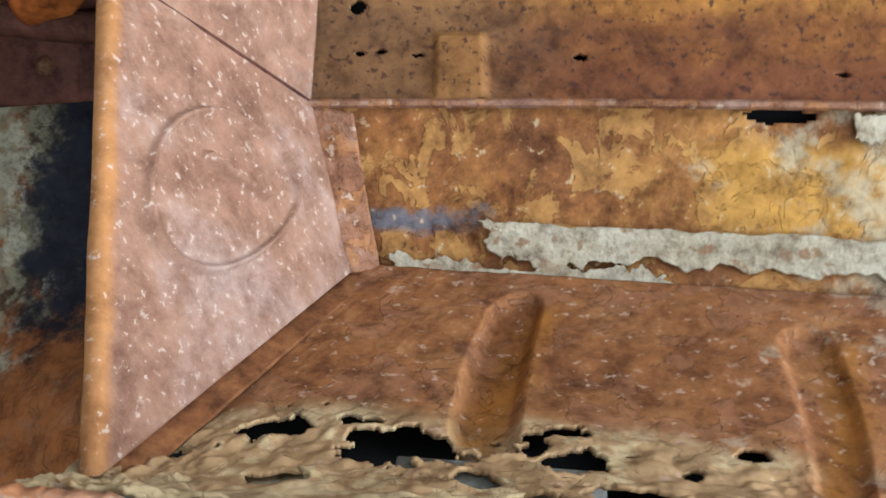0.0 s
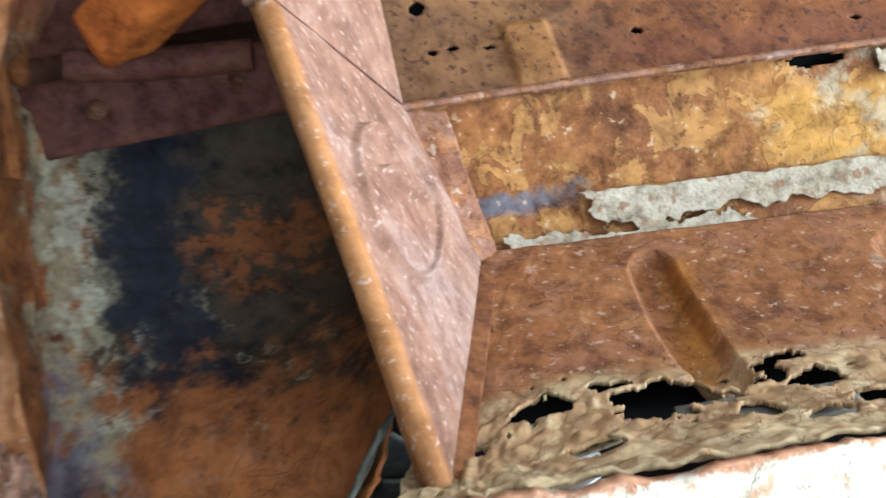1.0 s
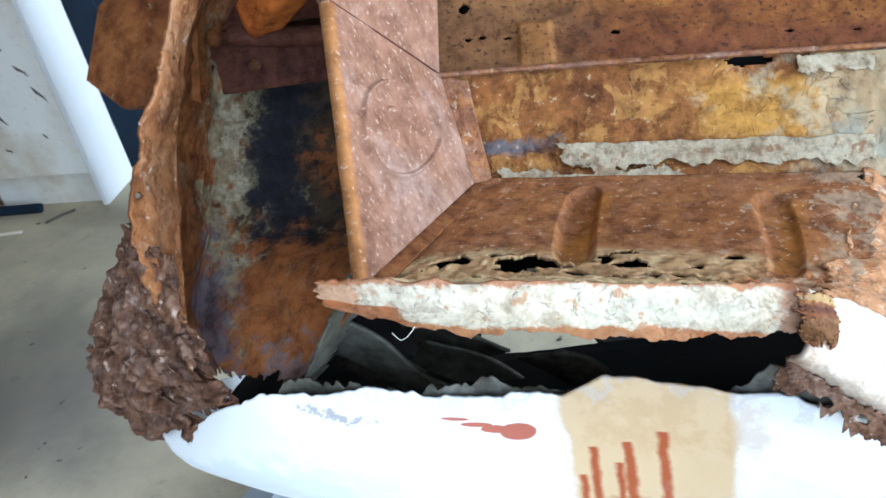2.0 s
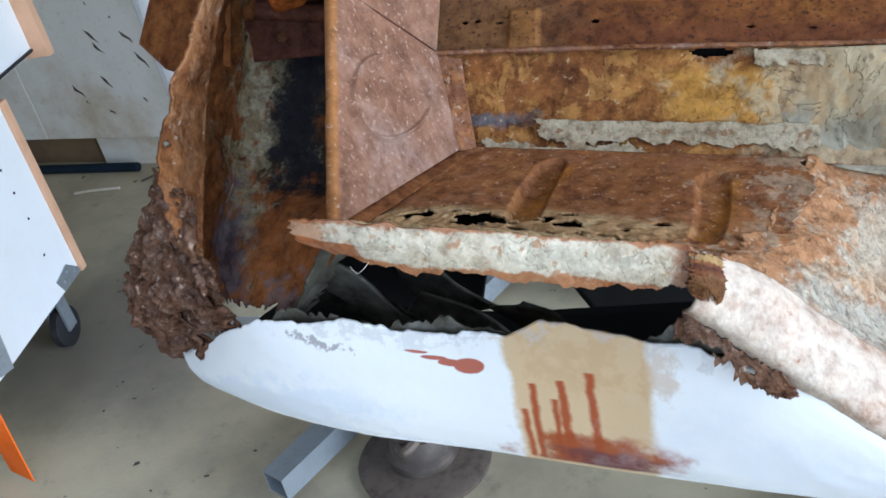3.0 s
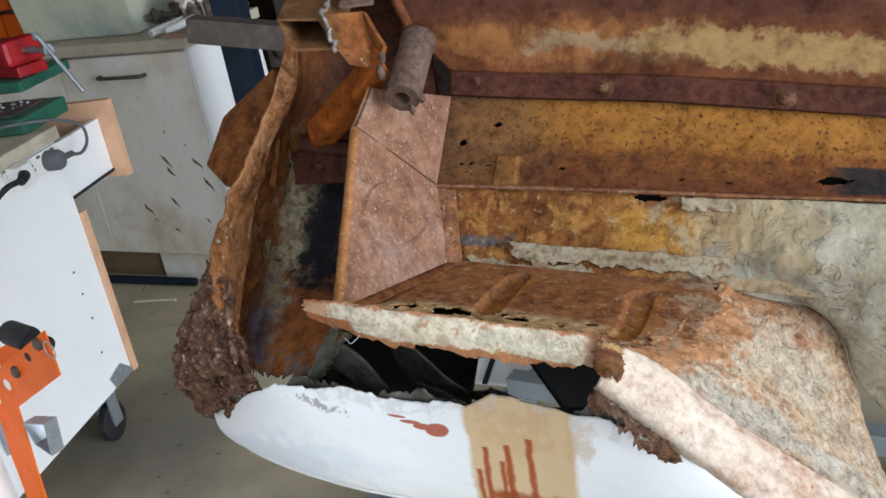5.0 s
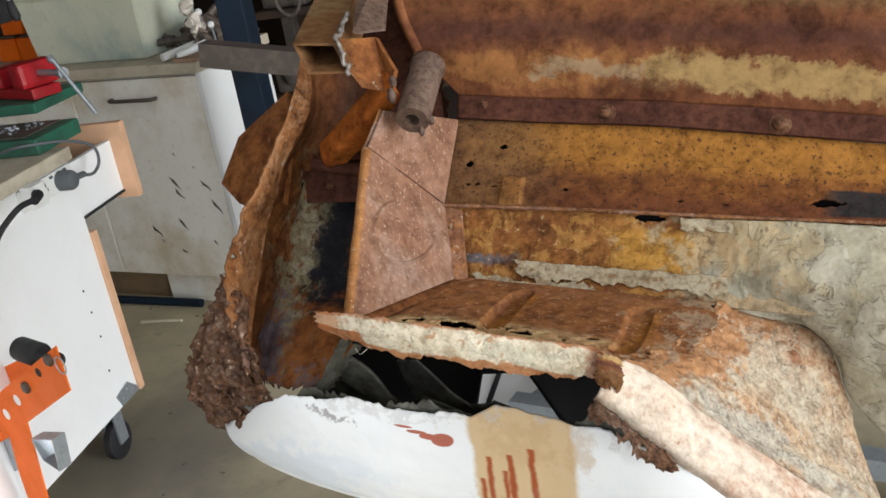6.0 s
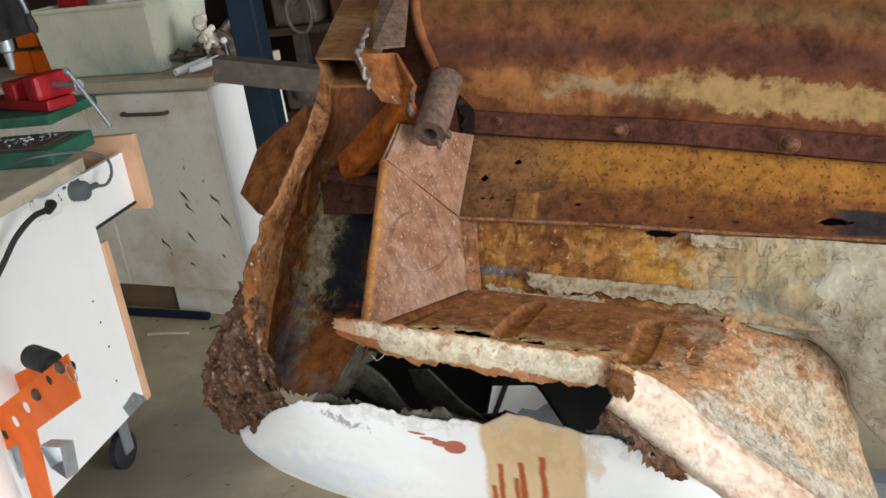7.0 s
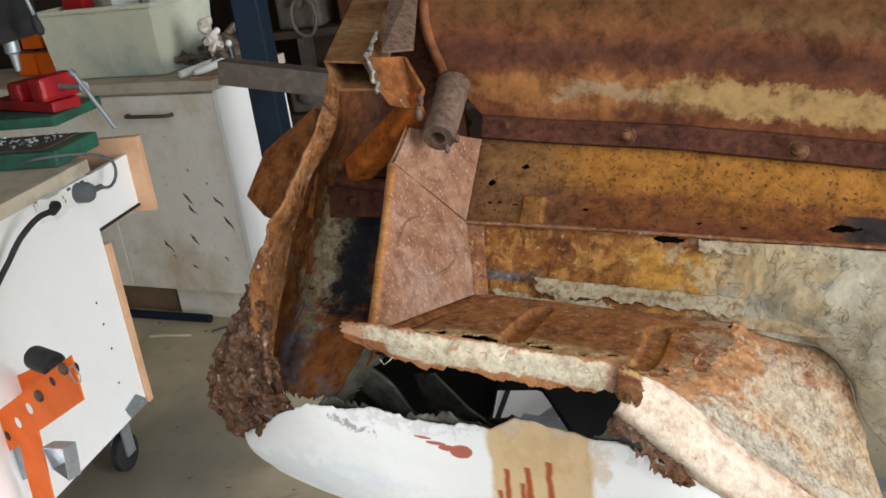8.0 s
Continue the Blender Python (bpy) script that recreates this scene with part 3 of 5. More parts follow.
plan = [(-0.352, 0.345), (-0.337, 0.308), (-0.306, 0.276), (-0.2375, 0.246), (-0.16, 0.228), (-0.076, 0.214), (0.02, 0.191), (0.12, 0.160), (0.20, 0.137), (0.29, 0.110)]
top_z = [0.918, 0.906, 0.926, 0.979, 0.982, 0.976, 0.990, 0.984, 0.936, 0.875]
low_z = [0.908, 0.895, 0.882, 0.871, 0.859, 0.852, 0.849, 0.854, 0.858, 0.862]
skin_rows = []
for share, out, drop in ((0.0, 0.006, 0), (0.3, -0.002, 0), (0.65, -0.004, 0), (0.9, 0.0, 0), (1.0, 0.007, 0), (1.0, 0.040, 0.031), (1.0, 0.290, 0.224)):
    skin_rows.append([(x, y + out, zt + (zl - zt) * share - drop) for (x, y), zt, zl in zip(plan, top_z, low_z)])
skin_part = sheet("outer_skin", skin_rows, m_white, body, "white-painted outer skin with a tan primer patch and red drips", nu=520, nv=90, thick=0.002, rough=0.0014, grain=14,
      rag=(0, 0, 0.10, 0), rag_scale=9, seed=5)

# lip strip in front of the shelf
strip_top = [(-0.162, 0.200, 1.089), (-0.106, 0.186, 1.090), (-0.01, 0.179, 1.074), (0.05, 0.174, 1.063), (0.094, 0.170, 1.057)]
strip_mid = [(-0.160, 0.197, 1.080), (-0.100, 0.181, 1.072), (-0.01, 0.170, 1.060), (0.05, 0.163, 1.052), (0.094, 0.159, 1.048)]
strip_low = [(-0.156, 0.200, 1.074), (-0.092, 0.186, 1.049), (-0.01, 0.170, 1.043), (0.05, 0.161, 1.037), (0.092, 0.153, 1.034)]
sheet("sill_strip", [strip_top, strip_mid, strip_low], m_strip, body, "flaking cream sill lip with rusted edges", nu=220, nv=34, thick=0.004, rough=0.0012, grain=32,
      rag=(0.06, 0.02, 0.10, 0.26), rag_scale=15, seed=11)


def groove(u, v, a, b, width, deep):
    """A pressed channel with round ends from a to b on the shelf (shares), its width and depth in metres."""
    lu, lv = 0.27, 0.2
    px, py = (u - a[0]) * lu, (v - a[1]) * lv
    dx, dy = (b[0] - a[0]) * lu, (b[1] - a[1]) * lv
    s = np.clip((px * dx + py * dy) / (dx * dx + dy * dy), 0, 1)
    d = np.sqrt((px - s * dx) ** 2 + (py - s * dy) ** 2)
    return -deep * np.clip((width - d) / (0.45 * width), 0, 1) ** 2 * (3 - 2 * np.clip((width - d) / (0.45 * width), 0, 1))


shelf_rows = [
    [(-0.155, 0.204, 1.080), (-0.106, 0.192, 1.082), (-0.01, 0.184, 1.068), (0.06, 0.178, 1.056), (0.115, 0.170, 1.043)],
    [(-0.150, 0.225, 1.062), (-0.100, 0.218, 1.060), (-0.008, 0.210, 1.052), (0.07, 0.200, 1.040), (0.127, 0.190, 1.025)],
    [(-0.140, 0.250, 1.050), (-0.085, 0.256, 1.046), (-0.006, 0.246, 1.040), (0.09, 0.226, 1.027), (0.150, 0.215, 1.008)],
    [(-0.112, 0.300, 1.042), (-0.068, 0.302, 1.038), (0.010, 0.292, 1.031), (0.11, 0.270, 1.020), (0.175, 0.258, 1.004)],
    [(-0.072, 0.384, 1.030), (-0.030, 0.376, 1.026), (0.035, 0.365, 1.021), (0.13, 0.350, 1.013), (0.205, 0.338, 1.006)],
]
rot = random.Random(5)
shelf_holes = [(0.245, 0.50, 0.046, 0.045), (0.215, 0.485, 0.028, 0.038), (0.405, 0.425, 0.061, 0.083), (0.385, 0.46, 0.050, 0.045), (0.325, 0.53, 0.015, 0.018), (0.345, 0.515, 0.020, 0.018), (0.555, 0.425, 0.029, 0.048),
               (0.575, 0.45, 0.015, 0.045), (0.55, 0.55, 0.026, 0.026), (0.525, 0.525, 0.015, 0.027), (0.53, 0.47, 0.013, 0.030), (0.625, 0.30, 0.053, 0.053), (0.67, 0.26, 0.044, 0.030), (0.488, 0.45, 0.022, 0.027), (0.475, 0.30, 0.024, 0.045),
               (0.54, 0.225, 0.033, 0.045), (0.70, 0.575, 0.014, 0.027), (0.66, 0.45, 0.012, 0.021), (0.74, 0.20, 0.033, 0.030), (0.13, 0.40, 0.022, 0.030), (0.30, 0.28, 0.033, 0.030)]
shelf_holes += [(rot.uniform(0.10, 0.72), rot.uniform(0.40, 0.60), rot.uniform(0.003, 0.007), rot.uniform(0.005, 0.010)) for _ in range(16)]
sheet("shelf_panel", shelf_rows, m_shelf, body, "brown rusted shelf with two pressed grooves and rust holes", nu=380, nv=240, thick=0.002, rough=0.0012, grain=30, rag=(0, 0.10, 0.03, 0), rag_scale=14, seed=21,
      holes=shelf_holes, press=lambda u, v: 0.0042 * np.abs(fbm(u * 24, v * 13, 77, 3)) * np.clip((0.58 - v) / 0.08, 0, 1) + groove(u, v, (0.430, 0.895), (0.478, 0.50), 0.0105, 0.0075) + groove(u, v, (0.748, 0.87), (0.800, 0.50), 0.0105, 0.0042))

# back panels
shelf_line = [(-0.072, 0.385, 1.026), (0.035, 0.367, 1.017), (0.13, 0.352, 1.009), (0.22, 0.337, 1.000), (0.34, 0.318, 0.99)]
mid_line = [(-0.082, 0.412, 1.060), (0.030, 0.395, 1.052), (0.125, 0.379, 1.044), (0.225, 0.362, 1.036), (0.34, 0.342, 1.03)]
seam_line = [(-0.091, 0.430, 1.094), (0.027, 0.416, 1.086), (0.130, 0.402, 1.079), (0.230, 0.390, 1.071), (0.335, 0.379, 1.064)]
lower_part = sheet("lower_panel", [shelf_line, mid_line, seam_line], m_lower, body, "orange rusted lower panel with sealer remains", nu=200, nv=70, thick=0.002, rough=0.0022, grain=24, seed=31,
      holes=[(0.50, 0.965, 0.035, 0.05)])
ledge_line = [(-0.075, 0.509, 1.166), (0.020, 0.497, 1.156), (0.130, 0.481, 1.147), (0.250, 0.461, 1.133), (0.360, 0.443, 1.119), (0.52, 0.417, 1.099)]
upper_low = [(-0.092, 0.428, 1.095), (0.015, 0.415, 1.0885), (0.120, 0.4015, 1.0815), (0.230, 0.388, 1.073), (0.340, 0.376, 1.065), (0.50, 0.356, 1.052)]
upper_mid = [tuple((np.array(a) + np.array(b)) / 2 + (0, 0.004, -0.005)) for a, b in zip(upper_low, ledge_line)]
pin_holes = [(0.115, 0.72, 0.0095, 0.027), (0.045, 0.52, 0.0081, 0.033), (0.050, 0.27, 0.0054, 0.018), (0.07, 0.28, 0.0054, 0.021), (0.105, 0.26, 0.0068, 0.015), (0.253, 0.25, 0.0081, 0.021),
             (0.47, 0.17, 0.0054, 0.015), (0.55, 0.15, 0.0054, 0.015), (0.72, 0.23, 0.0280, 0.050)]
sheet("upper_panel", [upper_low, upper_mid, ledge_line], m_upper, body, "yellow-brown pitted upper panel with pinholes", nu=420, nv=120, thick=0.002, rough=0.0012, grain=22, rag=(0, 0, 0.03, 0), rag_scale=60, seed=41,
      holes=pin_holes, press=lambda u, v: 0.0035 * np.clip((0.026 - np.abs(u - 0.145)) / 0.006, 0, 1) * np.clip((0.19 - np.abs(v - 0.2)) / 0.05, 0, 1))
# weld ridge along the seam and its grey sealer
ridge = rod_bm([(x, y - 0.001, z + 0.0005) for x, y, z in upper_low], 0.0022, 6)
part("seam_ridge", ridge, m_weldflange, body, smooth=True)
seal = lambda rows, name, label, seed, rag, h=0.0015: sheet(name, rows, m_sealer, lower_part, label, nu=150, nv=20, thick=h, rough=0.0004, grain=40, rag=rag, rag_scale=13, seed=seed)


def on_lower(u, v, lift=0.0028):
    """A place on the lower panel by shares, lifted towards the room."""
    a, b = np.array(shelf_line), np.array(seam_line)
    i = min(int(u * 4), 3)
    f = u * 4 - i
    q = (a[i] * (1 - f) + a[i + 1] * f) * (1 - v) + (b[i] * (1 - f) + b[i + 1] * f) * v
    return tuple(q + lift * np.array((-0.11, -0.9, 0.43)))


seal([[on_lower(u, v) for u in (0.14, 0.2, 0.3, 0.4, 0.5, 0.62, 0.7)] for v in (0.06, 0.20, 0.34)], "sealer", "ragged strip of cracked grey sealer", 52, (0.10, 0.04, 0.40, 0.12))
seal([[on_lower(u, v, 0.003) for u in (0.04, 0.12, 0.2, 0.28, 0.36)] for v in (-0.01, 0.06, 0.13)], "sealer", "ragged strip of cracked grey sealer", 53, (0.05, 0.1, 0.4, 0.6))
seal([[on_lower(u, v, 0.005) for u in (0.575, 0.64, 0.72, 0.8, 0.9)] for v in (0.80, 0.89, 0.98)], "sealer", "ragged strip of cracked grey sealer", 54, (0.02, 0.1, 0.5, 0.25))

# added black plates that keep slits and pinholes as dark as shade
part("seam_shade_sheet", plate_bm([(0.06, 0.422, 1.068), (0.19, 0.406, 1.060), (0.19, 0.414, 1.085), (0.06, 0.430, 1.093)], (0, 0.003, 0)), m_dark, body)
part("slit_shade_sheet", plate_bm([(0.24, 0.405, 1.060), (0.40, 0.385, 1.050), (0.40, 0.440, 1.100), (0.24, 0.460, 1.110)], (0, 0.003, 0)), m_dark, body)
part("panel_shade_sheet", plate_bm([(-0.085, 0.443, 1.083), (0.22, 0.403, 1.061), (0.22, 0.479, 1.126), (-0.07, 0.524, 1.154)], (0, 0.003, 0)), m_dark, body)
# bolted flange and the big rolled panel above it
fl_low = [(x, y - 0.006, z + 0.004) for x, y, z in ledge_line]
fl_top = [(x, y + 0.014, z + 0.024) for x, y, z in ledge_line]
fl_mid = [(x, y + 0.003, z + 0.013) for x, y, z in ledge_line]
flange_part = sheet("bolt_flange", [fl_low, fl_mid, fl_top], m_flange, body, "dark rusted bolted flange", nu=160, nv=20, thick=0.004, rough=0.0008, seed=61)
drum_rows = [fl_top] + [[(x - (min(0.058, 0.9 * (dz - 0.03)) if i == 0 else 0.0), y + dy, z + dz) for i, (x, y, z) in enumerate(ledge_line)] for dy, dz in ((0.024, 0.075), (0.040, 0.125), (0.062, 0.18), (0.11, 0.25), (0.20, 0.31))]
drum_part = sheet("rolled_panel", drum_rows, m_drum, body, "brown rolled panel streaked with tan paint remains", nu=160, nv=90, thick=0.003, rough=0.0015, grain=12, seed=71)
roll_edge = rod_bm([r[0] for r in drum_rows[1:]], 0.006, 10)
part("rolled_edge", roll_edge, m_drum, drum_part, smooth=True)
for bx, by, bz, s in ((0.090, 0.4885, 1.163, 1.25), (0.262, 0.460, 1.143, 1.35), (-0.045, 0.510, 1.179, 0.6), (0.43, 0.4335, 1.121, 1.3)):
    nrm = Vector((-0.1, -0.85, 0.5)).normalized()
    o = Vector((bx, by, bz))
    bolt = lathe_bm(o - nrm * 0.003, o + nrm * 0.008 * s, [(0, 0.0085 * s), (0.40, 0.0080 * s), (0.42, 0.0056 * s), (0.85, 0.0050 * s), (1.0, 0.0028 * s)], 14)
    part("bolt", bolt, m_boltrust, flange_part, "rusty bolt head on its washer", smooth=True)

# tower bracket with a pressed ring
TL, TC, TB, BL = (-0.144, 0.376, 1.180), (-0.089, 0.428, 1.094), (-0.076, 0.371, 1.032), (-0.138, 0.218, 1.066)


def ring(u, v):
    d = np.sqrt(((u - 0.47) / 0.33) ** 2 + ((v - 0.49) / 0.235) ** 2)
    lowered = -0.0042 * np.exp(-((d - 1) / 0.042) ** 2) - 0.001 * np.clip((1 - d) / 0.1, 0, 1)
    s = np.abs((v - 0.47) - 0.55 * (u - 0.5))
    return lowered - 0.0065 * np.clip(1 - s / 0.018, 0, 1) * (np.abs(u - 0.50) < 0.13)


back_fold = np.array((-0.001, 0.009, -0.003))
tower_rows = [[tuple(np.array(TL) + back_fold), TL, tuple((np.array(TL) + np.array(TC)) / 2), TC], [tuple(np.array(BL) + back_fold), BL, tuple((np.array(BL) + np.array(TB)) / 2), TB]]
tower_part = sheet("tower_plate", tower_rows, m_tower, body, "mauve-brown rusted bracket plate with a pressed ring", nu=150, nv=130, thick=0.004, rough=0.0009, grain=30, seed=81, smooth=False, smooth_v=False,
      press=lambda u, v: ring((u - 0.333) / 0.667, v) * (u > 0.34))
APEX, TR = (-0.127, 0.398, 1.213), (-0.078, 0.508, 1.165)
sheet("tower_top", [[APEX, tuple((np.array(APEX) + np.array(TR)) / 2), TR], [TL, tuple((np.array(TL) + np.array(TC)) / 2), TC]], m_towertop, body, nu=70, nv=50, thick=0.004, rough=0.0009, grain=30, seed=83,
      smooth=False, smooth_v=False)
sheet("tower_fold", [[APEX, TL], [tuple(np.array(APEX) + (-0.008, 0.03, -0.02)), tuple(np.array(TL) + (-0.006, 0.012, -0.004))]], m_tower, tower_part, nu=20, nv=10, seed=84)
# thin dark rod added to draw the fold's shadow line
part("fold_shadow_line", rod_bm([tuple(np.array(TL) + (0.0030, -0.0009, 0.0014)), tuple((np.array(TL) + np.array(TC)) / 2 + np.array((0.0030, -0.0009, 0.0014))), tuple(np.array(TC) + (0.0030, -0.0009, 0.0014))], 0.0013), m_flange, tower_part, "dark rod drawn as the shadow line of the fold")
sheet("tower_flange", [[(-0.089, 0.4275, 1.095), (-0.0765, 0.3705, 1.031)], [(-0.066, 0.4215, 1.090), (-0.060, 0.3795, 1.026)]], m_weldflange, tower_part, "rusted spot-welded flange", nu=30, nv=14, thick=0.003, rough=0.002,
      grain=60, seed=85)
sheet("tower_foot", [[(-0.139, 0.222, 1.064), (-0.076, 0.372, 1.030)], [(-0.126, 0.226, 1.056), (-0.062, 0.374, 1.026)]], m_fold, tower_part, nu=40, nv=10, thick=0.002, rough=0.001, seed=86)

# dark cavity between the bracket and the pillar
cav_rows = [
    [(-0.233, 0.510, 1.255), (-0.224, 0.530, 1.243), (-0.218, 0.560, 1.229), (-0.204, 0.580, 1.220), (-0.181, 0.600, 1.210), (-0.120, 0.640, 1.205)],
    [(-0.230, 0.460, 1.206), (-0.234, 0.500, 1.190), (-0.225, 0.530, 1.175), (-0.208, 0.540, 1.167), (-0.176, 0.550, 1.158), (-0.090, 0.570, 1.150)],
    [(-0.259, 0.430, 1.159), (-0.262, 0.475, 1.139), (-0.251, 0.498, 1.126), (-0.224, 0.495, 1.118), (-0.168, 0.488, 1.107), (-0.085, 0.482, 1.102)],
    [(-0.271, 0.412, 1.126), (-0.265, 0.450, 1.110), (-0.255, 0.475, 1.099), (-0.224, 0.478, 1.089), (-0.171, 0.472, 1.081), (-0.085, 0.466, 1.076)],
    [(-0.283, 0.395, 1.092), (-0.277, 0.430, 1.072), (-0.264, 0.447, 1.060), (-0.235, 0.450, 1.052), (-0.173, 0.445, 1.042), (-0.085, 0.442, 1.046)],
    [(-0.287, 0.360, 1.052), (-0.288, 0.400, 1.031), (-0.275, 0.415, 1.020), (-0.245, 0.415, 1.012), (-0.170, 0.390, 1.009), (-0.100, 0.386, 1.030)],
    [(-0.285, 0.325, 1.028), (-0.291, 0.365, 1.005), (-0.283, 0.380, 0.994), (-0.245, 0.365, 0.993), (-0.163, 0.305, 1.016), (-0.142, 0.272, 1.040)],
    [(-0.285, 0.297, 1.000), (-0.294, 0.330, 0.977), (-0.287, 0.338, 0.969), (-0.244, 0.315, 0.977), (-0.181, 0.285, 0.988), (-0.168, 0.272, 1.000)],
    [(-0.286, 0.285, 0.968), (-0.280, 0.290, 0.958), (-0.269, 0.292, 0.952), (-0.247, 0.285, 0.954), (-0.221, 0.276, 0.955), (-0.212, 0.268, 0.964)],
]
sheet("cavity_panel", cav_rows, m_cavity, body, "rusted pillar wall running into an inner panel with painted-in shade", nu=210, nv=190, thick=0.002, rough=0.0045, grain=26, rag=(0, 0.03, 0, 0.03), rag_scale=26, seed=91,
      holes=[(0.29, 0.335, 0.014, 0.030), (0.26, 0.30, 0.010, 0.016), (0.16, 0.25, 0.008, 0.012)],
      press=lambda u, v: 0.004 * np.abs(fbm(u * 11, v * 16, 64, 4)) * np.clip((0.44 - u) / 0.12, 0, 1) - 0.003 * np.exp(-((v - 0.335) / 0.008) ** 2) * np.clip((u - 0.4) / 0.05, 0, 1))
sheet("cavity_top_panel", [[(-0.27, 0.66, 1.36), (-0.19, 0.66, 1.36), (-0.12, 0.66, 1.36)], [(-0.26, 0.60, 1.24), (-0.18, 0.60, 1.24), (-0.11, 0.59, 1.24)],
                           [(-0.27, 0.50, 1.135), (-0.16, 0.495, 1.13), (-0.085, 0.487, 1.125)]], m_flange, body, nu=40, nv=40, thick=0.002, rough=0.003, seed=95)
rivet_part = sheet("rivet_strip", [[(-0.292, 0.487, 1.128), (-0.09, 0.472, 1.124)], [(-0.292, 0.472, 1.094), (-0.09, 0.460, 1.090)]], m_flange, body, "dark riveted strip", nu=60, nv=12, thick=0.003, rough=0.001, seed=93)
for rx, rs in ((-0.228, 1.0), (-0.158, 0.9)):
    o = Vector((rx, 0.4785 - (rx + 0.228) * 0.07, 1.110))
    part("rivet", lathe_bm(o, o + Vector((0, -0.011, 0.004)), [(0, 0.006 * rs), (0.5, 0.0055 * rs), (0.85, 0.003 * rs), (1, 0.001)], 12), m_boltrust, rivet_part, smooth=True)

# pillar: inner wall, pale outer flange, flaked foot
flange_rows = [
    [(-0.247, 0.520, 1.261), (-0.240, 0.515, 1.258), (-0.233, 0.510, 1.255)],
    [(-0.246, 0.455, 1.223), (-0.237, 0.455, 1.215), (-0.230, 0.460, 1.206)],
    [(-0.262, 0.400, 1.175), (-0.262, 0.415, 1.166), (-0.259, 0.430, 1.159)],
    [(-0.268, 0.365, 1.158), (-0.269, 0.385, 1.143), (-0.271, 0.412, 1.126)],
    [(-0.288, 0.335, 1.116), (-0.285, 0.360, 1.105), (-0.283, 0.395, 1.092)],
    [(-0.300, 0.310, 1.087), (-0.293, 0.330, 1.071), (-0.287, 0.360, 1.052)],
    [(-0.304, 0.305, 1.045), (-0.292, 0.307, 1.038), (-0.285, 0.325, 1.028)],
    [(-0.297, 0.292, 1.015), (-0.290, 0.290, 1.009), (-0.285, 0.297, 1.000)],
]
sheet("pillar_flange", flange_rows, m_pale, body, "pale rusted pillar flange with a ragged torn edge", nu=70, nv=230, thick=0.003, rough=0.0030, grain=34, rag=(0.22, 0, 0.02, 0.03), rag_scale=9, seed=103,
      holes=[(0.55, 0.34, 0.10, 0.016), (0.25, 0.66, 0.08, 0.010)], press=lambda u, v: 0.0022 * np.abs(fbm(u * 3, v * 20, 65, 4)))
part("crease_ridge", rod_bm([r[-1] for r in flange_rows[2:]], 0.0022, 8), m_pale, body, "worn bright fold along the pillar", smooth=True)
hexa = [(-0.346, 0.513, 1.168), (-0.360, 0.470, 1.126), (-0.329, 0.442, 1.109), (-0.268, 0.425, 1.112), (-0.250, 0.465, 1.205), (-0.275, 0.52, 1.215)]
part("pillar_end_plate", plate_bm(hexa, (0.004, 0.003, -0.004)), m_wall, body)
foot_rows = [
    [(-0.304, 0.325, 1.078), (-0.298, 0.318, 1.070), (-0.290, 0.318, 1.058), (-0.282, 0.322, 1.046)],
    [(-0.326, 0.345, 1.040), (-0.314, 0.325, 1.038), (-0.302, 0.305, 1.032), (-0.278, 0.296, 1.018)],
    [(-0.364, 0.345, 0.993), (-0.340, 0.325, 0.999), (-0.315, 0.308, 1.002), (-0.272, 0.290, 0.994)],
    [(-0.383, 0.335, 0.960), (-0.354, 0.315, 0.966), (-0.324, 0.298, 0.970), (-0.266, 0.280, 0.966)],
    [(-0.378, 0.325, 0.926), (-0.351, 0.308, 0.937), (-0.318, 0.294, 0.946), (-0.252, 0.264, 0.962)],
    [(-0.349, 0.312, 0.902), (-0.333, 0.302, 0.912), (-0.297, 0.278, 0.931), (-0.254, 0.262, 0.946)],
    [(-0.321, 0.315, 0.890), (-0.312, 0.305, 0.900), (-0.298, 0.282, 0.915), (-0.276, 0.270, 0.924)],
]
sheet("flaked_foot", foot_rows, m_scale, body, "thick flaking rust scale at the pillar foot", nu=170, nv=170, thick=0.005, rough=0.006, grain=60, rag=(0.10, 0.06, 0.05, 0.12), rag_scale=10, seed=111,
      holes=[(0.80, 0.80, 0.12, 0.06), (0.22, 0.12, 0.06, 0.03)], press=lambda u, v: 0.011 * (np.abs(fbm(u * 4 + v * 2, v * 11 - u * 3, 66, 4)) - 0.2) + 0.004 * np.sign(fbm(u * 7, v * 16, 67, 3)) * np.abs(fbm(u * 7, v * 16, 67, 3)) ** 0.4)
flakes = random.Random(8)
bm = bmesh.new()
for _ in range(260):
    a, b = flakes.random(), flakes.random()
    r = np.array(foot_rows)
    i, j = min(int(a * 6), 5), min(int(b * 3), 2)
    f, g = a * 6 - i, b * 3 - j
    q = (r[i, j] * (1 - f) + r[i + 1, j] * f) * (1 - g) + (r[i, j + 1] * (1 - f) + r[i + 1, j + 1] * f) * g
    # thin plates that peel along the layers of the scale
    s = flakes.uniform(0.002, 0.008)
    turn = Euler((flakes.uniform(-0.5, 0.3), flakes.uniform(-0.5, 0.5), flakes.uniform(-0.9, -0.3))).to_matrix()
    k = flakes.randint(5, 8)
    pts = [Vector(q) + Vector((-0.001, -0.004, 0.001)) + turn @ Vector((s * flakes.uniform(0.5, 1.5) * math.cos(c * math.tau / k), 0, s * flakes.uniform(0.3, 0.7) * math.sin(c * math.tau / k))) for c in range(k)]
    plate_bm(pts, turn @ Vector((0, 0.0012, 0)), bm)
tagged(part("loose_scale", bm, m_scale, body, "loose flakes of dark rust"), kind="stuff")
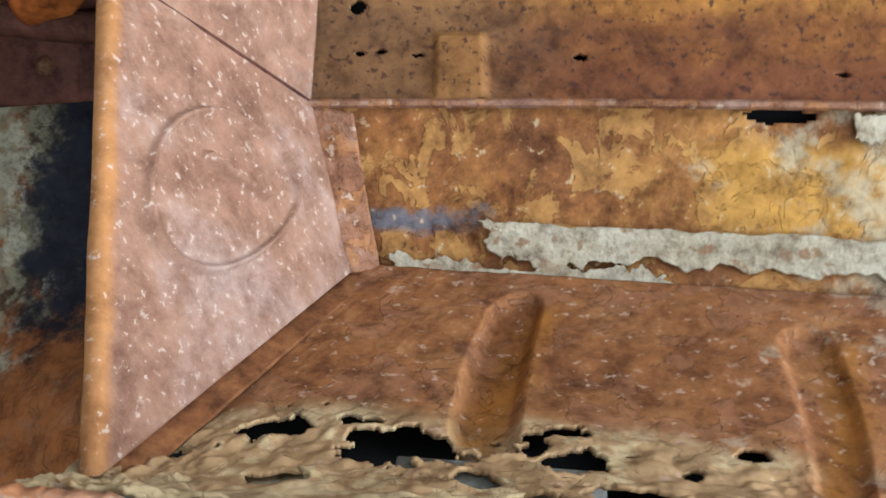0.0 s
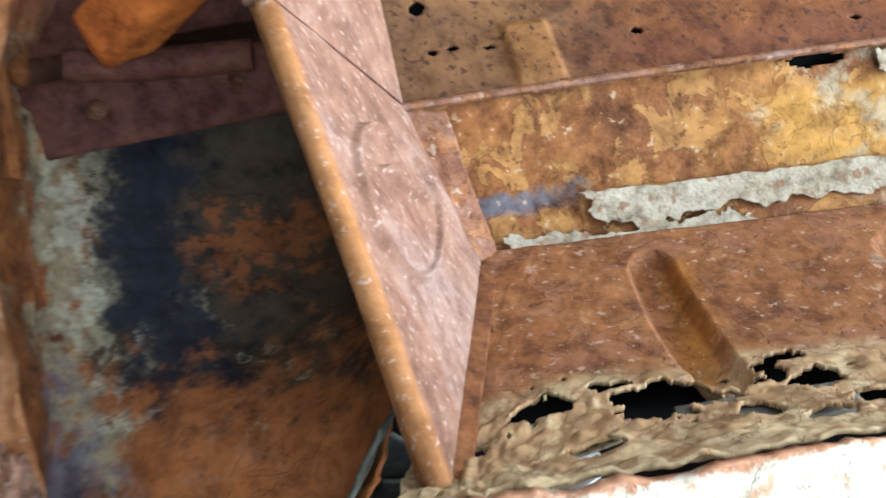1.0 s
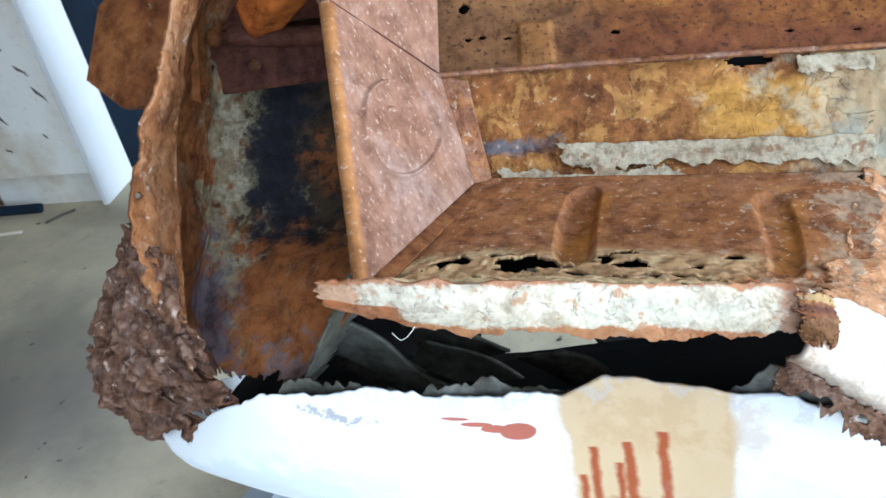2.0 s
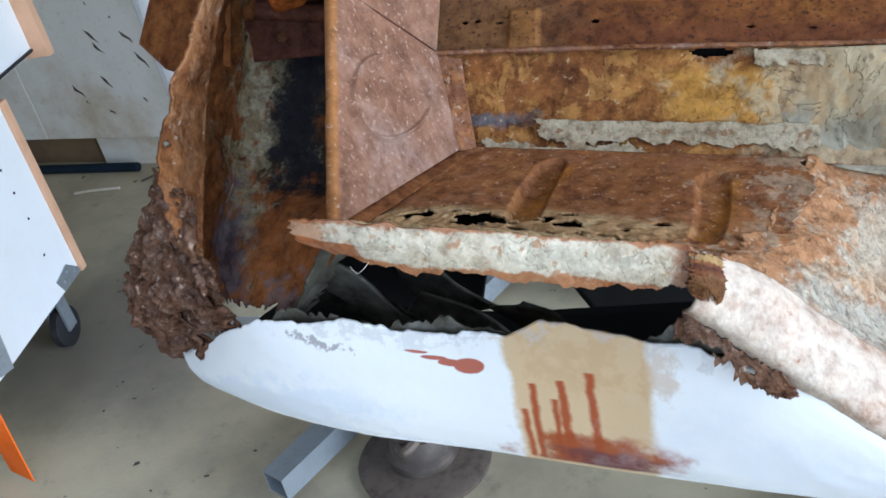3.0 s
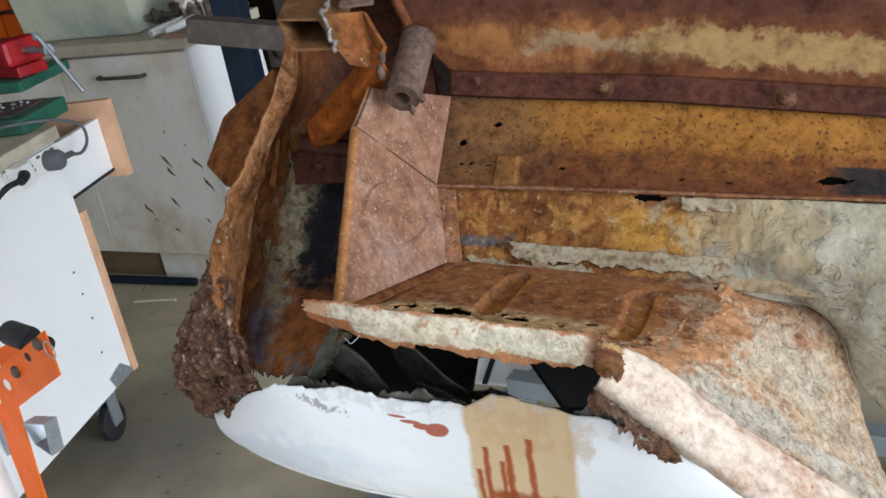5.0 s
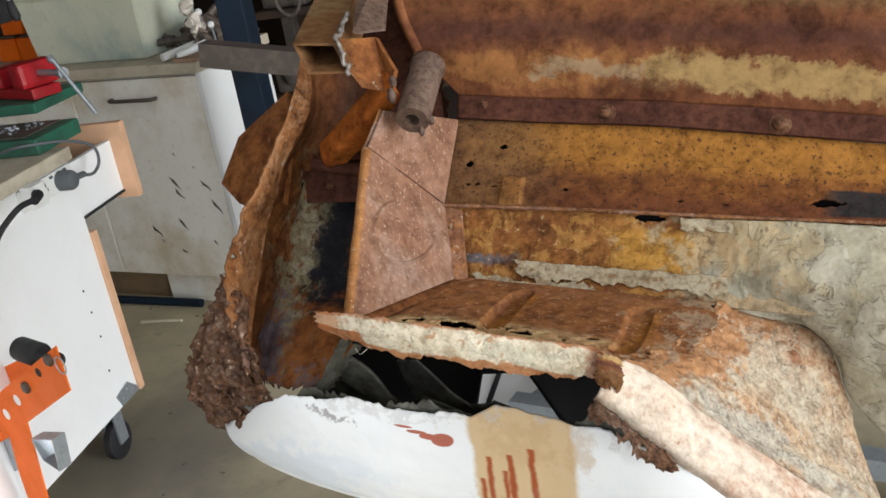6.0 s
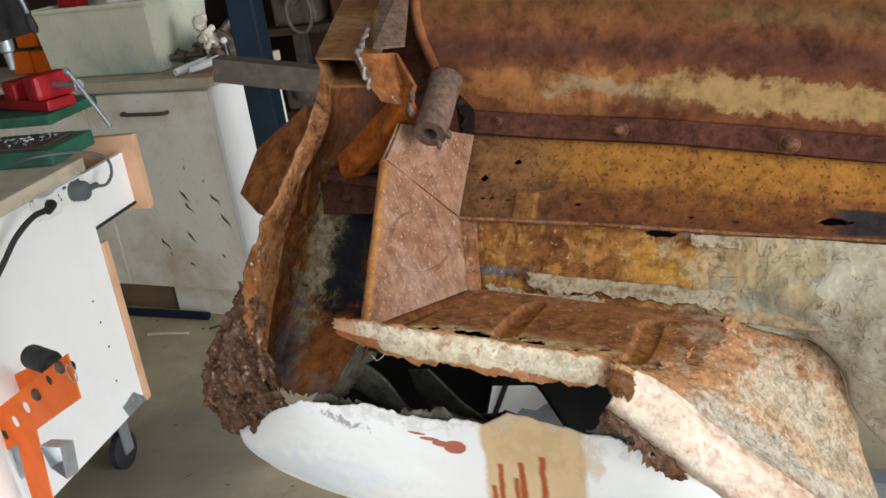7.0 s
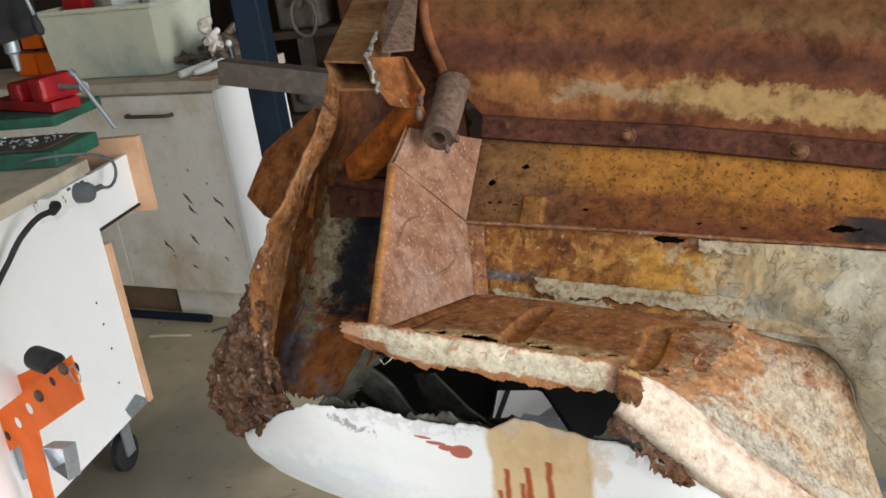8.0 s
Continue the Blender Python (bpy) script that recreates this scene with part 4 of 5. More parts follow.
sheet("torn_tab", [[(-0.289, 0.286, 1.002), (-0.280, 0.288, 1.002)], [(-0.287, 0.276, 0.978), (-0.279, 0.278, 0.976)]], m_scale, body, "bent grey scrap tab", nu=12, nv=12, thick=0.002, rough=0.003, rag=(0.2, 0.2, 0, 0.3), seed=120)

# top: open channel, its plate, the tube and the brace
ch = [Vector(p) for p in ((-0.203, 0.388, 1.291), (-0.158, 0.388, 1.287), (-0.143, 0.372, 1.259), (-0.187, 0.372, 1.262))]
along = Vector((-0.045, 0.30, 0.045))


def channel_bm(corners, run, wall):
    """An open square tube with real wall thickness."""
    bm = bmesh.new()
    c = sum(corners, Vector()) / 4
    rings = []
    for off in (Vector(), run):
        rings.append([bm.verts.new(p + off) for p in corners])
        rings.append([bm.verts.new(p + (c - p).normalized() * wall + off) for p in corners])
    o0, i0, o1, i1 = rings
    for k in range(4):
        j = (k + 1) % 4
        for quad in ((o0[k], o0[j], o1[j], o1[k]), (i0[j], i0[k], i1[k], i1[j]), (o0[j], o0[k], i0[k], i0[j]), (o1[k], o1[j], i1[j], i1[k])):
            bm.faces.new(quad)
    return bm


channel_part = part("channel", channel_bm(ch, along, 0.004), m_channel, body, "heat-tinted open steel channel")
part("channel_plate", plate_bm([(-0.160, 0.405, 1.287), (-0.131, 0.430, 1.281), (-0.108, 0.402, 1.251), (-0.116, 0.400, 1.230), (-0.140, 0.388, 1.240), (-0.147, 0.385, 1.255)], (0.003, 0.004, -0.002)), m_wall, body,
     "rusted folded plate")
part("channel_back_plate", plate_bm([(-0.150, 0.42, 1.290), (-0.128, 0.45, 1.285), (-0.150, 0.60, 1.345), (-0.185, 0.62, 1.350)], (0.003, 0.003, -0.003)), m_tube, body)
wr = random.Random(4)
bead_line = [Vector((-0.143, 0.370, 1.258)).lerp(Vector((-0.157, 0.387, 1.290)), k / 9) for k in range(10)] + [Vector((-0.157, 0.387, 1.290)).lerp(Vector((-0.168, 0.47, 1.303)), k / 12) for k in range(1, 13)]
bead = rod_bm([p + Vector((wr.uniform(-1, 1), wr.uniform(-1, 1), wr.uniform(-1, 1))) * 0.0016 for p in bead_line], 0.0023, 10)
for v in bead.verts:
    v.co += Vector([0.0016 * noise.noise(v.co * 180 + Vector((i * 7.7, 0, 0))) for i in range(3)])
part("weld_bead", bead, m_weld, channel_part, "bright weld bead", smooth=True)
ta, tb_ = Vector((-0.093, 0.384, 1.203)), Vector((-0.088, 0.462, 1.240))
tube = lathe_bm(ta, tb_, [(0, 0.0075), (0, 0.0165), (0.04, 0.0175), (0.9, 0.0175), (0.93, 0.019), (1.0, 0.0185), (1.0, 0.012), (0.25, 0.0075)], 36, closed=True)
tube_part = part("pivot_tube", tube, m_tube, body, "grey-brown thick-walled steel tube", smooth=True)
for k, (o, r) in enumerate((((-0.112, 0.392, 1.228), 0.006), ((-0.111, 0.40, 1.240), 0.005), ((-0.074, 0.452, 1.232), 0.004), ((-0.075, 0.390, 1.200), 0.004), ((-0.086, 0.388, 1.190), 0.004))):
    bm = bmesh.new()
    bmesh.ops.create_icosphere(bm, subdivisions=2, radius=r, matrix=Matrix.Translation(o) @ Matrix.Diagonal((0.8, 1, 1.4, 1)))
    part("weld_blob", bm, m_tube, tube_part, smooth=True)
sheet("brace", [[(-0.120, 0.408, 1.252), (-0.168, 0.425, 1.212), (-0.222, 0.448, 1.168)], [(-0.110, 0.396, 1.240), (-0.158, 0.410, 1.196), (-0.216, 0.436, 1.150)],
                [(-0.108, 0.408, 1.222), (-0.154, 0.426, 1.176), (-0.208, 0.450, 1.134)]], m_brace, body, "bright orange rusted curved brace", nu=50, nv=30, thick=0.003, rough=0.0015, seed=131)
part("brace_end", rod_bm([(-0.232, 0.446, 1.148), (-0.20, 0.446, 1.140), (-0.150, 0.436, 1.136)], 0.0075, 10), m_flange, body, smooth=True)

# right: mottled arch panel, cream hump, rolled arch lip
arch_rows = [
    [(0.100, 0.176, 1.049), (0.140, 0.180, 1.014), (0.185, 0.190, 0.965), (0.262, 0.196, 0.895), (0.33, 0.200, 0.84)],
    [(0.118, 0.216, 1.025), (0.168, 0.220, 0.995), (0.215, 0.232, 0.950), (0.280, 0.236, 0.885), (0.33, 0.236, 0.83)],
    [(0.148, 0.264, 1.014), (0.192, 0.268, 0.990), (0.240, 0.285, 0.950), (0.292, 0.272, 0.885), (0.33, 0.262, 0.83)],
    [(0.186, 0.342, 1.011), (0.222, 0.352, 0.992), (0.284, 0.344, 0.964), (0.305, 0.318, 0.905), (0.320, 0.290, 0.84)],
]
sheet("arch_panel", arch_rows, m_arch, body, "mottled wheel-arch panel with patchy cream underseal", nu=130, nv=90, thick=0.003, rough=0.003, grain=38, rag=(0.07, 0, 0, 0), rag_scale=12, seed=141)
hump_rows = [
    [(0.150, 0.404, 1.074), (0.215, 0.388, 1.071), (0.275, 0.380, 1.067), (0.345, 0.370, 1.061), (0.50, 0.352, 1.047)],
    [(0.140, 0.384, 1.040), (0.205, 0.364, 1.038), (0.272, 0.342, 1.033), (0.355, 0.318, 1.022), (0.50, 0.30, 1.0)],
    [(0.150, 0.362, 1.010), (0.210, 0.348, 1.008), (0.268, 0.335, 0.996), (0.345, 0.302, 0.962), (0.50, 0.27, 0.92)],
    [(0.170, 0.352, 1.000), (0.222, 0.346, 0.992), (0.288, 0.346, 0.964), (0.318, 0.315, 0.900), (0.40, 0.28, 0.82)],
]
sheet("arch_hump", hump_rows, m_hump, body, "cream underseal-coated wheel arch hump", nu=140, nv=80, thick=0.003, rough=0.0035, grain=26, rag=(0.10, 0, 0, 0), seed=151)
lip_rows = [
    [(0.098, 0.172, 1.050), (0.136, 0.182, 1.018), (0.183, 0.186, 0.968), (0.262, 0.190, 0.898), (0.33, 0.192, 0.842)],
    [(0.098, 0.158, 1.045), (0.136, 0.164, 1.012), (0.183, 0.166, 0.962), (0.262, 0.166, 0.892), (0.33, 0.166, 0.836)],
    [(0.090, 0.150, 1.030), (0.130, 0.150, 0.992), (0.176, 0.146, 0.950), (0.250, 0.128, 0.888), (0.31, 0.11, 0.83)],
    [(0.086, 0.160, 1.018), (0.126, 0.158, 0.974), (0.170, 0.148, 0.940), (0.245, 0.128, 0.880), (0.31, 0.11, 0.82)],
]
sheet("arch_lip", lip_rows, m_lip, body, "worn cream rolled arch lip with rust spots", nu=140, nv=40, thick=0.003, rough=0.0018, grain=34, rag=(0, 0, 0, 0.10), seed=161)

# inside the hole: curved inner ribs before added black sheets that stand in for shade
for k, rows in enumerate((
        [[(-0.206, 0.345, 0.948), (-0.182, 0.345, 0.932), (-0.158, 0.345, 0.912), (-0.137, 0.345, 0.888)],
         [(-0.240, 0.355, 0.927), (-0.220, 0.355, 0.913), (-0.199, 0.355, 0.897), (-0.181, 0.355, 0.875)]],
        [[(-0.138, 0.400, 0.923), (-0.121, 0.400, 0.900), (-0.104, 0.400, 0.878), (-0.073, 0.400, 0.851)],
         [(-0.165, 0.410, 0.917), (-0.159, 0.410, 0.891), (-0.150, 0.410, 0.864), (-0.131, 0.410, 0.837)]],
        [[(-0.174, 0.285, 1.000), (-0.150, 0.285, 0.976), (-0.125, 0.285, 0.934), (-0.082, 0.285, 0.905)],
         [(-0.183, 0.292, 0.986), (-0.158, 0.292, 0.958), (-0.128, 0.292, 0.918), (-0.084, 0.292, 0.890)],
         [(-0.196, 0.305, 0.959), (-0.167, 0.305, 0.932), (-0.133, 0.305, 0.896), (-0.085, 0.305, 0.869)]],
        [[(-0.033, 0.300, 0.929), (-0.009, 0.300, 0.915), (0.006, 0.300, 0.892), (0.013, 0.300, 0.869)],
         [(-0.040, 0.305, 0.922), (-0.017, 0.305, 0.906), (-0.002, 0.305, 0.886), (0.005, 0.305, 0.863)],
         [(-0.065, 0.325, 0.908), (-0.037, 0.325, 0.882), (-0.017, 0.325, 0.858), (-0.010, 0.325, 0.838)]],
        [[(-0.141, 0.400, 0.875), (-0.099, 0.400, 0.853), (-0.067, 0.400, 0.820), (-0.044, 0.400, 0.775)],
         [(-0.159, 0.400, 0.855), (-0.119, 0.400, 0.820), (-0.095, 0.400, 0.788), (-0.076, 0.400, 0.755)]])):
    sheet("inner_rib", rows, m_rib, body, "curved grey inner rib", nu=60, nv=16, thick=0.003, rough=0.0010, seed=171 + k)
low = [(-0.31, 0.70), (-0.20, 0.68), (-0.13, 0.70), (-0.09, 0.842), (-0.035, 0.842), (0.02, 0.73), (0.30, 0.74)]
sheet("inner_shade_panel", [[(x, 0.50 - 0.1 * max(0, x), 1.10 - 0.3 * (x + 0.3)) for x, z in low], [(x, 0.51 - 0.1 * max(0, x), 0.95) for x, z in low], [(x, 0.50, z) for x, z in low]], m_dark, body, nu=60, nv=24, seed=181, smooth=False)
sheet("bottom_shade_sheet", [[(-0.30, 0.32, 0.90), (-0.10, 0.26, 0.875), (0.05, 0.225, 0.872), (0.26, 0.17, 0.885)], [(-0.31, 0.47, 0.83), (-0.10, 0.46, 0.800), (0.02, 0.45, 0.800), (0.28, 0.40, 0.83)]], m_dark, body, nu=30, nv=10, seed=183)
# torn remains along the skin's top edge, the flap at the cavity's corner and the rusted joint of strip and lip
torn = [[(x, y + dy, zt + dz) for (x, y), zt in zip(plan[3:8], top_z[3:8])] for dy, dz in ((0.010, -0.030), (0.008, -0.012), (0.012, 0.008))]
sheet("torn_edge", torn, m_rib, skin_part, "torn dark edge of the inner skin", nu=260, nv=24, thick=0.0015, rough=0.003, grain=60, rag=(0.02, 0.02, 0, 0.75), rag_scale=9, seed=191)
sheet("torn_flap", [[(-0.150, 0.262, 1.050), (-0.180, 0.258, 1.005), (-0.216, 0.256, 0.958)], [(-0.128, 0.300, 1.040), (-0.158, 0.292, 0.995), (-0.196, 0.280, 0.952)]], m_rib, body, "torn grey-purple flap of metal", nu=60, nv=30,
      thick=0.002, rough=0.004, grain=40, rag=(0, 0.1, 0.15, 0.45), rag_scale=14, seed=193)
sheet("rusted_joint", [[(0.084, 0.164, 1.058), (0.098, 0.164, 1.057), (0.112, 0.167, 1.047)], [(0.086, 0.155, 1.048), (0.099, 0.153, 1.043), (0.110, 0.157, 1.035)], [(0.089, 0.152, 1.036), (0.098, 0.149, 1.030), (0.106, 0.152, 1.023)]],
      m_drum, body, "rusted-through joint of the sill lip", nu=60, nv=50, thick=0.003, rough=0.003, grain=60, rag=(0.25, 0.2, 0.1, 0.3), rag_scale=9, seed=195)
sheet("rust_seam", [[(0.088, 0.156, 1.026), (0.108, 0.154, 1.002), (0.128, 0.148, 0.985), (0.152, 0.142, 0.966)], [(0.080, 0.159, 1.012), (0.102, 0.154, 0.988), (0.124, 0.147, 0.972), (0.150, 0.140, 0.958)], [(0.074, 0.163, 0.998), (0.096, 0.156, 0.976), (0.120, 0.147, 0.961), (0.148, 0.139, 0.951)]],
      m_scale, body, "flaking brown rust along the arch seam", nu=110, nv=40, thick=0.002, rough=0.003, grain=60, rag=(0.05, 0.15, 0.2, 0.6), rag_scale=11, seed=197, holes=[(0.35, 0.45, 0.05, 0.12), (0.62, 0.40, 0.04, 0.10)])
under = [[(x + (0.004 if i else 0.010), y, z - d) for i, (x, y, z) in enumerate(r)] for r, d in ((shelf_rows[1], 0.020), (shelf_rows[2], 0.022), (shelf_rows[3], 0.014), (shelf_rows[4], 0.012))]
# added black sheet: shade below the shelf's rust holes
sheet("shelf_shade_sheet", under, m_dark, body, nu=40, nv=20, rough=0.001, seed=182)
for lo, hi, mat, turn in (((-0.040, -0.006, 0), (0.030, 0.008, 0.003), m_rib, -8), ((-0.030, -0.004, 0), (0.012, 0.003, 0.002), m_sealer, 6), ((-0.012, -0.007, 0), (0.012, 0.007, 0.002), m_white, 20)):
    at = {-8: (-0.005, 0.222, 1.041), 6: (-0.072, 0.232, 1.046), 20: (-0.088, 0.222, 1.046)}[turn]
    part("loose_scrap", box_bm(lo, hi, 0.001, m=Matrix.Translation(at) @ pose(0, 0, 0, 4, 5, turn)), mat, body, "scrap of metal showing through a rust hole")
part("loose_wire", rod_bm([(-0.119, 0.178, 1.060), (-0.115, 0.176, 1.056), (-0.110, 0.175, 1.059), (-0.106, 0.178, 1.062)], 0.00018, 5), m_paper, body, "thin curled wisp of frayed wire", smooth=True)
adopt(body)

# ---- trolley and hub under the body ----
def trolley():
    t = thing("body_trolley", (-0.2, 0.9, 0), "galvanised square-tube trolley under the car body", "trolley")

    def tube_between(name, a, b, w):
        a, b = Vector(a), Vector(b)
        q = (b - a).to_track_quat("Y", "Z")
        c = [a + q @ Vector(p) for p in ((-w / 2, 0, w / 2), (w / 2, 0, w / 2), (w / 2, 0, -w / 2), (-w / 2, 0, -w / 2))]
        part(name, channel_bm(c, b - a, 0.004), m_steel, t)

    d = Vector((0.52, 0.85, 0)).normalized()
    s = Vector((-0.680, 0.925, 0.06))
    tube_between("floor_rail", s, s + d * 1.1, 0.055)
    s2 = s + Vector((0.95, -0.30, 0))
    tube_between("floor_rail", s2, s2 + d * 1.1, 0.055)
    tube_between("cross_rail", s + d * 0.75 + Vector((0, 0, 0.058)), s2 + d * 0.75 + Vector((0, 0, 0.058)), 0.05)
    post = (s + d * 0.75).lerp(s2 + d * 0.75, 0.45)
    tube_between("post", post + Vector((0, 0, 0.088)), Vector((post.x, post.y, 0.86)), 0.05)
    top = Vector((post.x, post.y, 0.86))
    tube_between("arm", top + Vector((0, 0.06, 0.02)), Vector((0.14, 0.47, 0.955)), 0.045)
    adopt(t)


trolley()


def wheel_hub(x, y):
    h = thing("wheel_hub", (x, y, 0), "greasy wheel hub standing on its brake drum", "wheel hub")
    o = Vector((x, y, 0))
    part("backing_plate", lathe_bm(o, o + Vector((0, 0, 0.02)), [(0, 0.135), (0.6, 0.137), (1, 0.12)], 40), m_cast, h, smooth=True)
    part("drum", lathe_bm(o + Vector((0, 0, 0.02)), o + Vector((0, 0, 0.09)), [(0, 0.068), (0.15, 0.074), (0.35, 0.072), (0.45, 0.062), (0.8, 0.060), (1, 0.05)], 40), m_iron, h, smooth=True)
    part("flange", lathe_bm(o + Vector((0, 0, 0.09)), o + Vector((0, 0, 0.12)), [(0, 0.045), (0.3, 0.056), (0.7, 0.056), (1, 0.03)], 32), m_cast, h, smooth=True)
    part("spindle", lathe_bm(o + Vector((0, 0, 0.12)), o + Vector((0, 0, 0.19)), [(0, 0.03), (0.4, 0.028), (0.42, 0.034), (0.7, 0.034), (0.72, 0.018), (1, 0.016)], 24), m_steel, h, smooth=True)
    for k in range(3):
        a = 2.1 * k + 0.4
        c = o + Vector((0.055 * math.cos(a), 0.055 * math.sin(a), 0.09))
        part("shoe", rod_bm([c + Vector((0.02 * math.cos(a + q), 0.02 * math.sin(a + q), 0.012 * i)) for i, q in enumerate((-1.5, 0, 1.5))], 0.011, 8), m_cast, h, smooth=True)
    adopt(h)


wheel_hub(-0.405, 1.03)
board = thing("metal_sheet", (-0.42, 1.85, 0), "loose white sheet of metal lying on the concrete floor", "metal sheet")
part("pressed_sheet", box_bm((-0.17, -0.11, 0), (0.17, 0.11, 0.012), 0.004, m=Matrix.Translation((-0.42, 1.85, 0.001)) @ pose(0, 0, 0, 0, 0, -12)), m_melamine, board)
part("dark_strap", box_bm((0.02, -0.13, 0.0125), (0.035, 0.13, 0.02), 0.002, m=Matrix.Translation((-0.42, 1.85, 0.001)) @ pose(0, 0, 0, 0, 0, -2)), m_blackrub, board)
adopt(board)

# ---- white mobile cabinet with an open drawer ----
def mobile_cabinet():
    c = thing("mobile_cabinet", (-1.72, 1.1, 0), "white melamine workshop cabinet on castors, drawer open", "cabinet")
    part("side_panel", box_bm((-1.39, 0.62, 0.17), (-1.372, 1.598, 0.855), 0.001), m_melamine, c)
    part("carcass", box_bm((-2.05, 0.62, 0.17), (-1.392, 1.58, 0.66), 0.001), m_melamine, c)
    part("back_panel", box_bm((-2.05, 0.62, 0.66), (-1.392, 0.64, 0.855), 0.001), m_melamine, c)
    part("edge_strip", box_bm((-1.391, 1.599, 0.17), (-1.364, 1.622, 0.655), 0.001), m_edge, c, "pine edge strip")
    part("benchtop", box_bm((-2.07, 0.60, 0.857), (-1.362, 1.612, 0.892), 0.003), m_bench, c, "scuffed beige benchtop")
    drawer = part("drawer_side", box_bm((-1.412, 1.30, 0.69), (-1.395, 1.842, 0.838), 0.001), m_melamine, c)
    part("drawer_front", box_bm((-1.98, 1.843, 0.665), (-1.352, 1.868, 0.886), 0.001), m_edge, drawer, "pine drawer front")
    part("drawer_bottom", box_bm((-1.96, 1.32, 0.672), (-1.413, 1.842, 0.688), 0.001), m_melamine, drawer)
    part("drawer_runner", box_bm((-1.394, 1.60, 0.685), (-1.388, 1.838, 0.692), 0), m_blackrub, drawer)
    part("corner_plate", plate_bm([(-1.3715, 1.492, 0.21), (-1.3715, 1.555, 0.222), (-1.3715, 1.596, 0.185), (-1.3715, 1.596, 0.172), (-1.3715, 1.508, 0.172)], (0.003, 0, 0)), m_steel, c, "galvanised corner plate")
    for y, z in ((1.545, 0.205), (1.575, 0.187), (1.52, 0.19)):
        part("rivet", lathe_bm((-1.3685, y, z), (-1.3655, y, z), [(0, 0.004), (1, 0.003)], 10), m_steel, c)
    for y, z in ((1.50, 0.53), (1.505, 0.465), (1.51, 0.39), (1.50, 0.29)):
        part("screw", lathe_bm((-1.372, y, z), (-1.3705, y, z), [(0, 0.0035), (1, 0.003)], 8), m_blackrub, c)
    for x, y in ((-1.43, 1.52), (-2.0, 1.52), (-1.43, 0.70), (-2.0, 0.70)):
        w = part("castor", lathe_bm((x - 0.014, y, 0.055), (x + 0.014, y, 0.055), [(0, 0.045), (0.15, 0.055), (0.85, 0.055), (1, 0.045)], 24), m_blackrub, c, "black rubber castor", smooth=True)
        part("fork", box_bm((x - 0.024, y - 0.02, 0.05), (x - 0.016, y + 0.02, 0.168), 0.001), m_steel, w)
        part("fork", box_bm((x + 0.016, y - 0.02, 0.05), (x + 0.024, y + 0.02, 0.168), 0.001), m_steel, w)
    adopt(c)


mobile_cabinet()


def outlet():
    o = thing("power_outlet", (-1.371, 1.485, 0.835), "white double power outlet with two plugs on the cabinet side", "power outlet")
    part("face_plate", box_bm((-1.371, 1.372, 0.800), (-1.361, 1.592, 0.853), 0.003), m_outlet, o)
    part("adaptor", box_bm((-1.361, 1.372, 0.806), (-1.325, 1.425, 0.862), 0.004), m_outlet, o, "white plug adaptor")
    for y in (1.46, 1.50, 1.56):
        part("switch", box_bm((-1.361, y - 0.006, 0.842), (-1.357, y + 0.006, 0.849), 0.001), m_greycable, o)
    for dy, dz in ((0, 0.012), (-0.006, 0), (0.006, 0)):
        part("socket_slot", box_bm((-1.361, 1.472 + dy - 0.0015, 0.822 + dz - 0.004), (-1.3602, 1.472 + dy + 0.0015, 0.822 + dz + 0.004), 0), m_blackrub, o)
    plug = part("plug", lathe_bm((-1.361, 1.535, 0.824), (-1.318, 1.535, 0.824), [(0, 0.026), (0.7, 0.026), (0.9, 0.022), (1, 0.012)], 28), m_greycable, o, "round grey plug", smooth=True)
    part("plug_neck", rod_bm([(-1.335, 1.535, 0.824), (-1.335, 1.575, 0.820), (-1.335, 1.60, 0.818)], 0.008, 10), m_greycable, plug, smooth=True)
    part("cable", rod_bm([(-1.335, 1.59, 0.818), (-1.33, 1.635, 0.808), (-1.33, 1.672, 0.83), (-1.335, 1.668, 0.872), (-1.36, 1.60, 0.908), (-1.43, 1.52, 0.925), (-1.50, 1.52, 0.912)], 0.0042, 8), m_greycable, plug, "grey cable", smooth=True)
    black = part("black_plug", rod_bm([(-1.33, 1.385, 0.842), (-1.30, 1.36, 0.848), (-1.29, 1.325, 0.845)], 0.011, 12), m_blackrub, o, smooth=True)
    part("black_cable", rod_bm([(-1.292, 1.33, 0.846), (-1.30, 1.28, 0.845), (-1.32, 1.23, 0.815), (-1.335, 1.19, 0.775), (-1.34, 1.13, 0.735), (-1.34, 1.05, 0.68), (-1.345, 0.95, 0.60), (-1.36, 0.8, 0.45)], 0.007, 10), m_blackrub, black, "black rubber cable", smooth=True)
    adopt(o)


outlet()


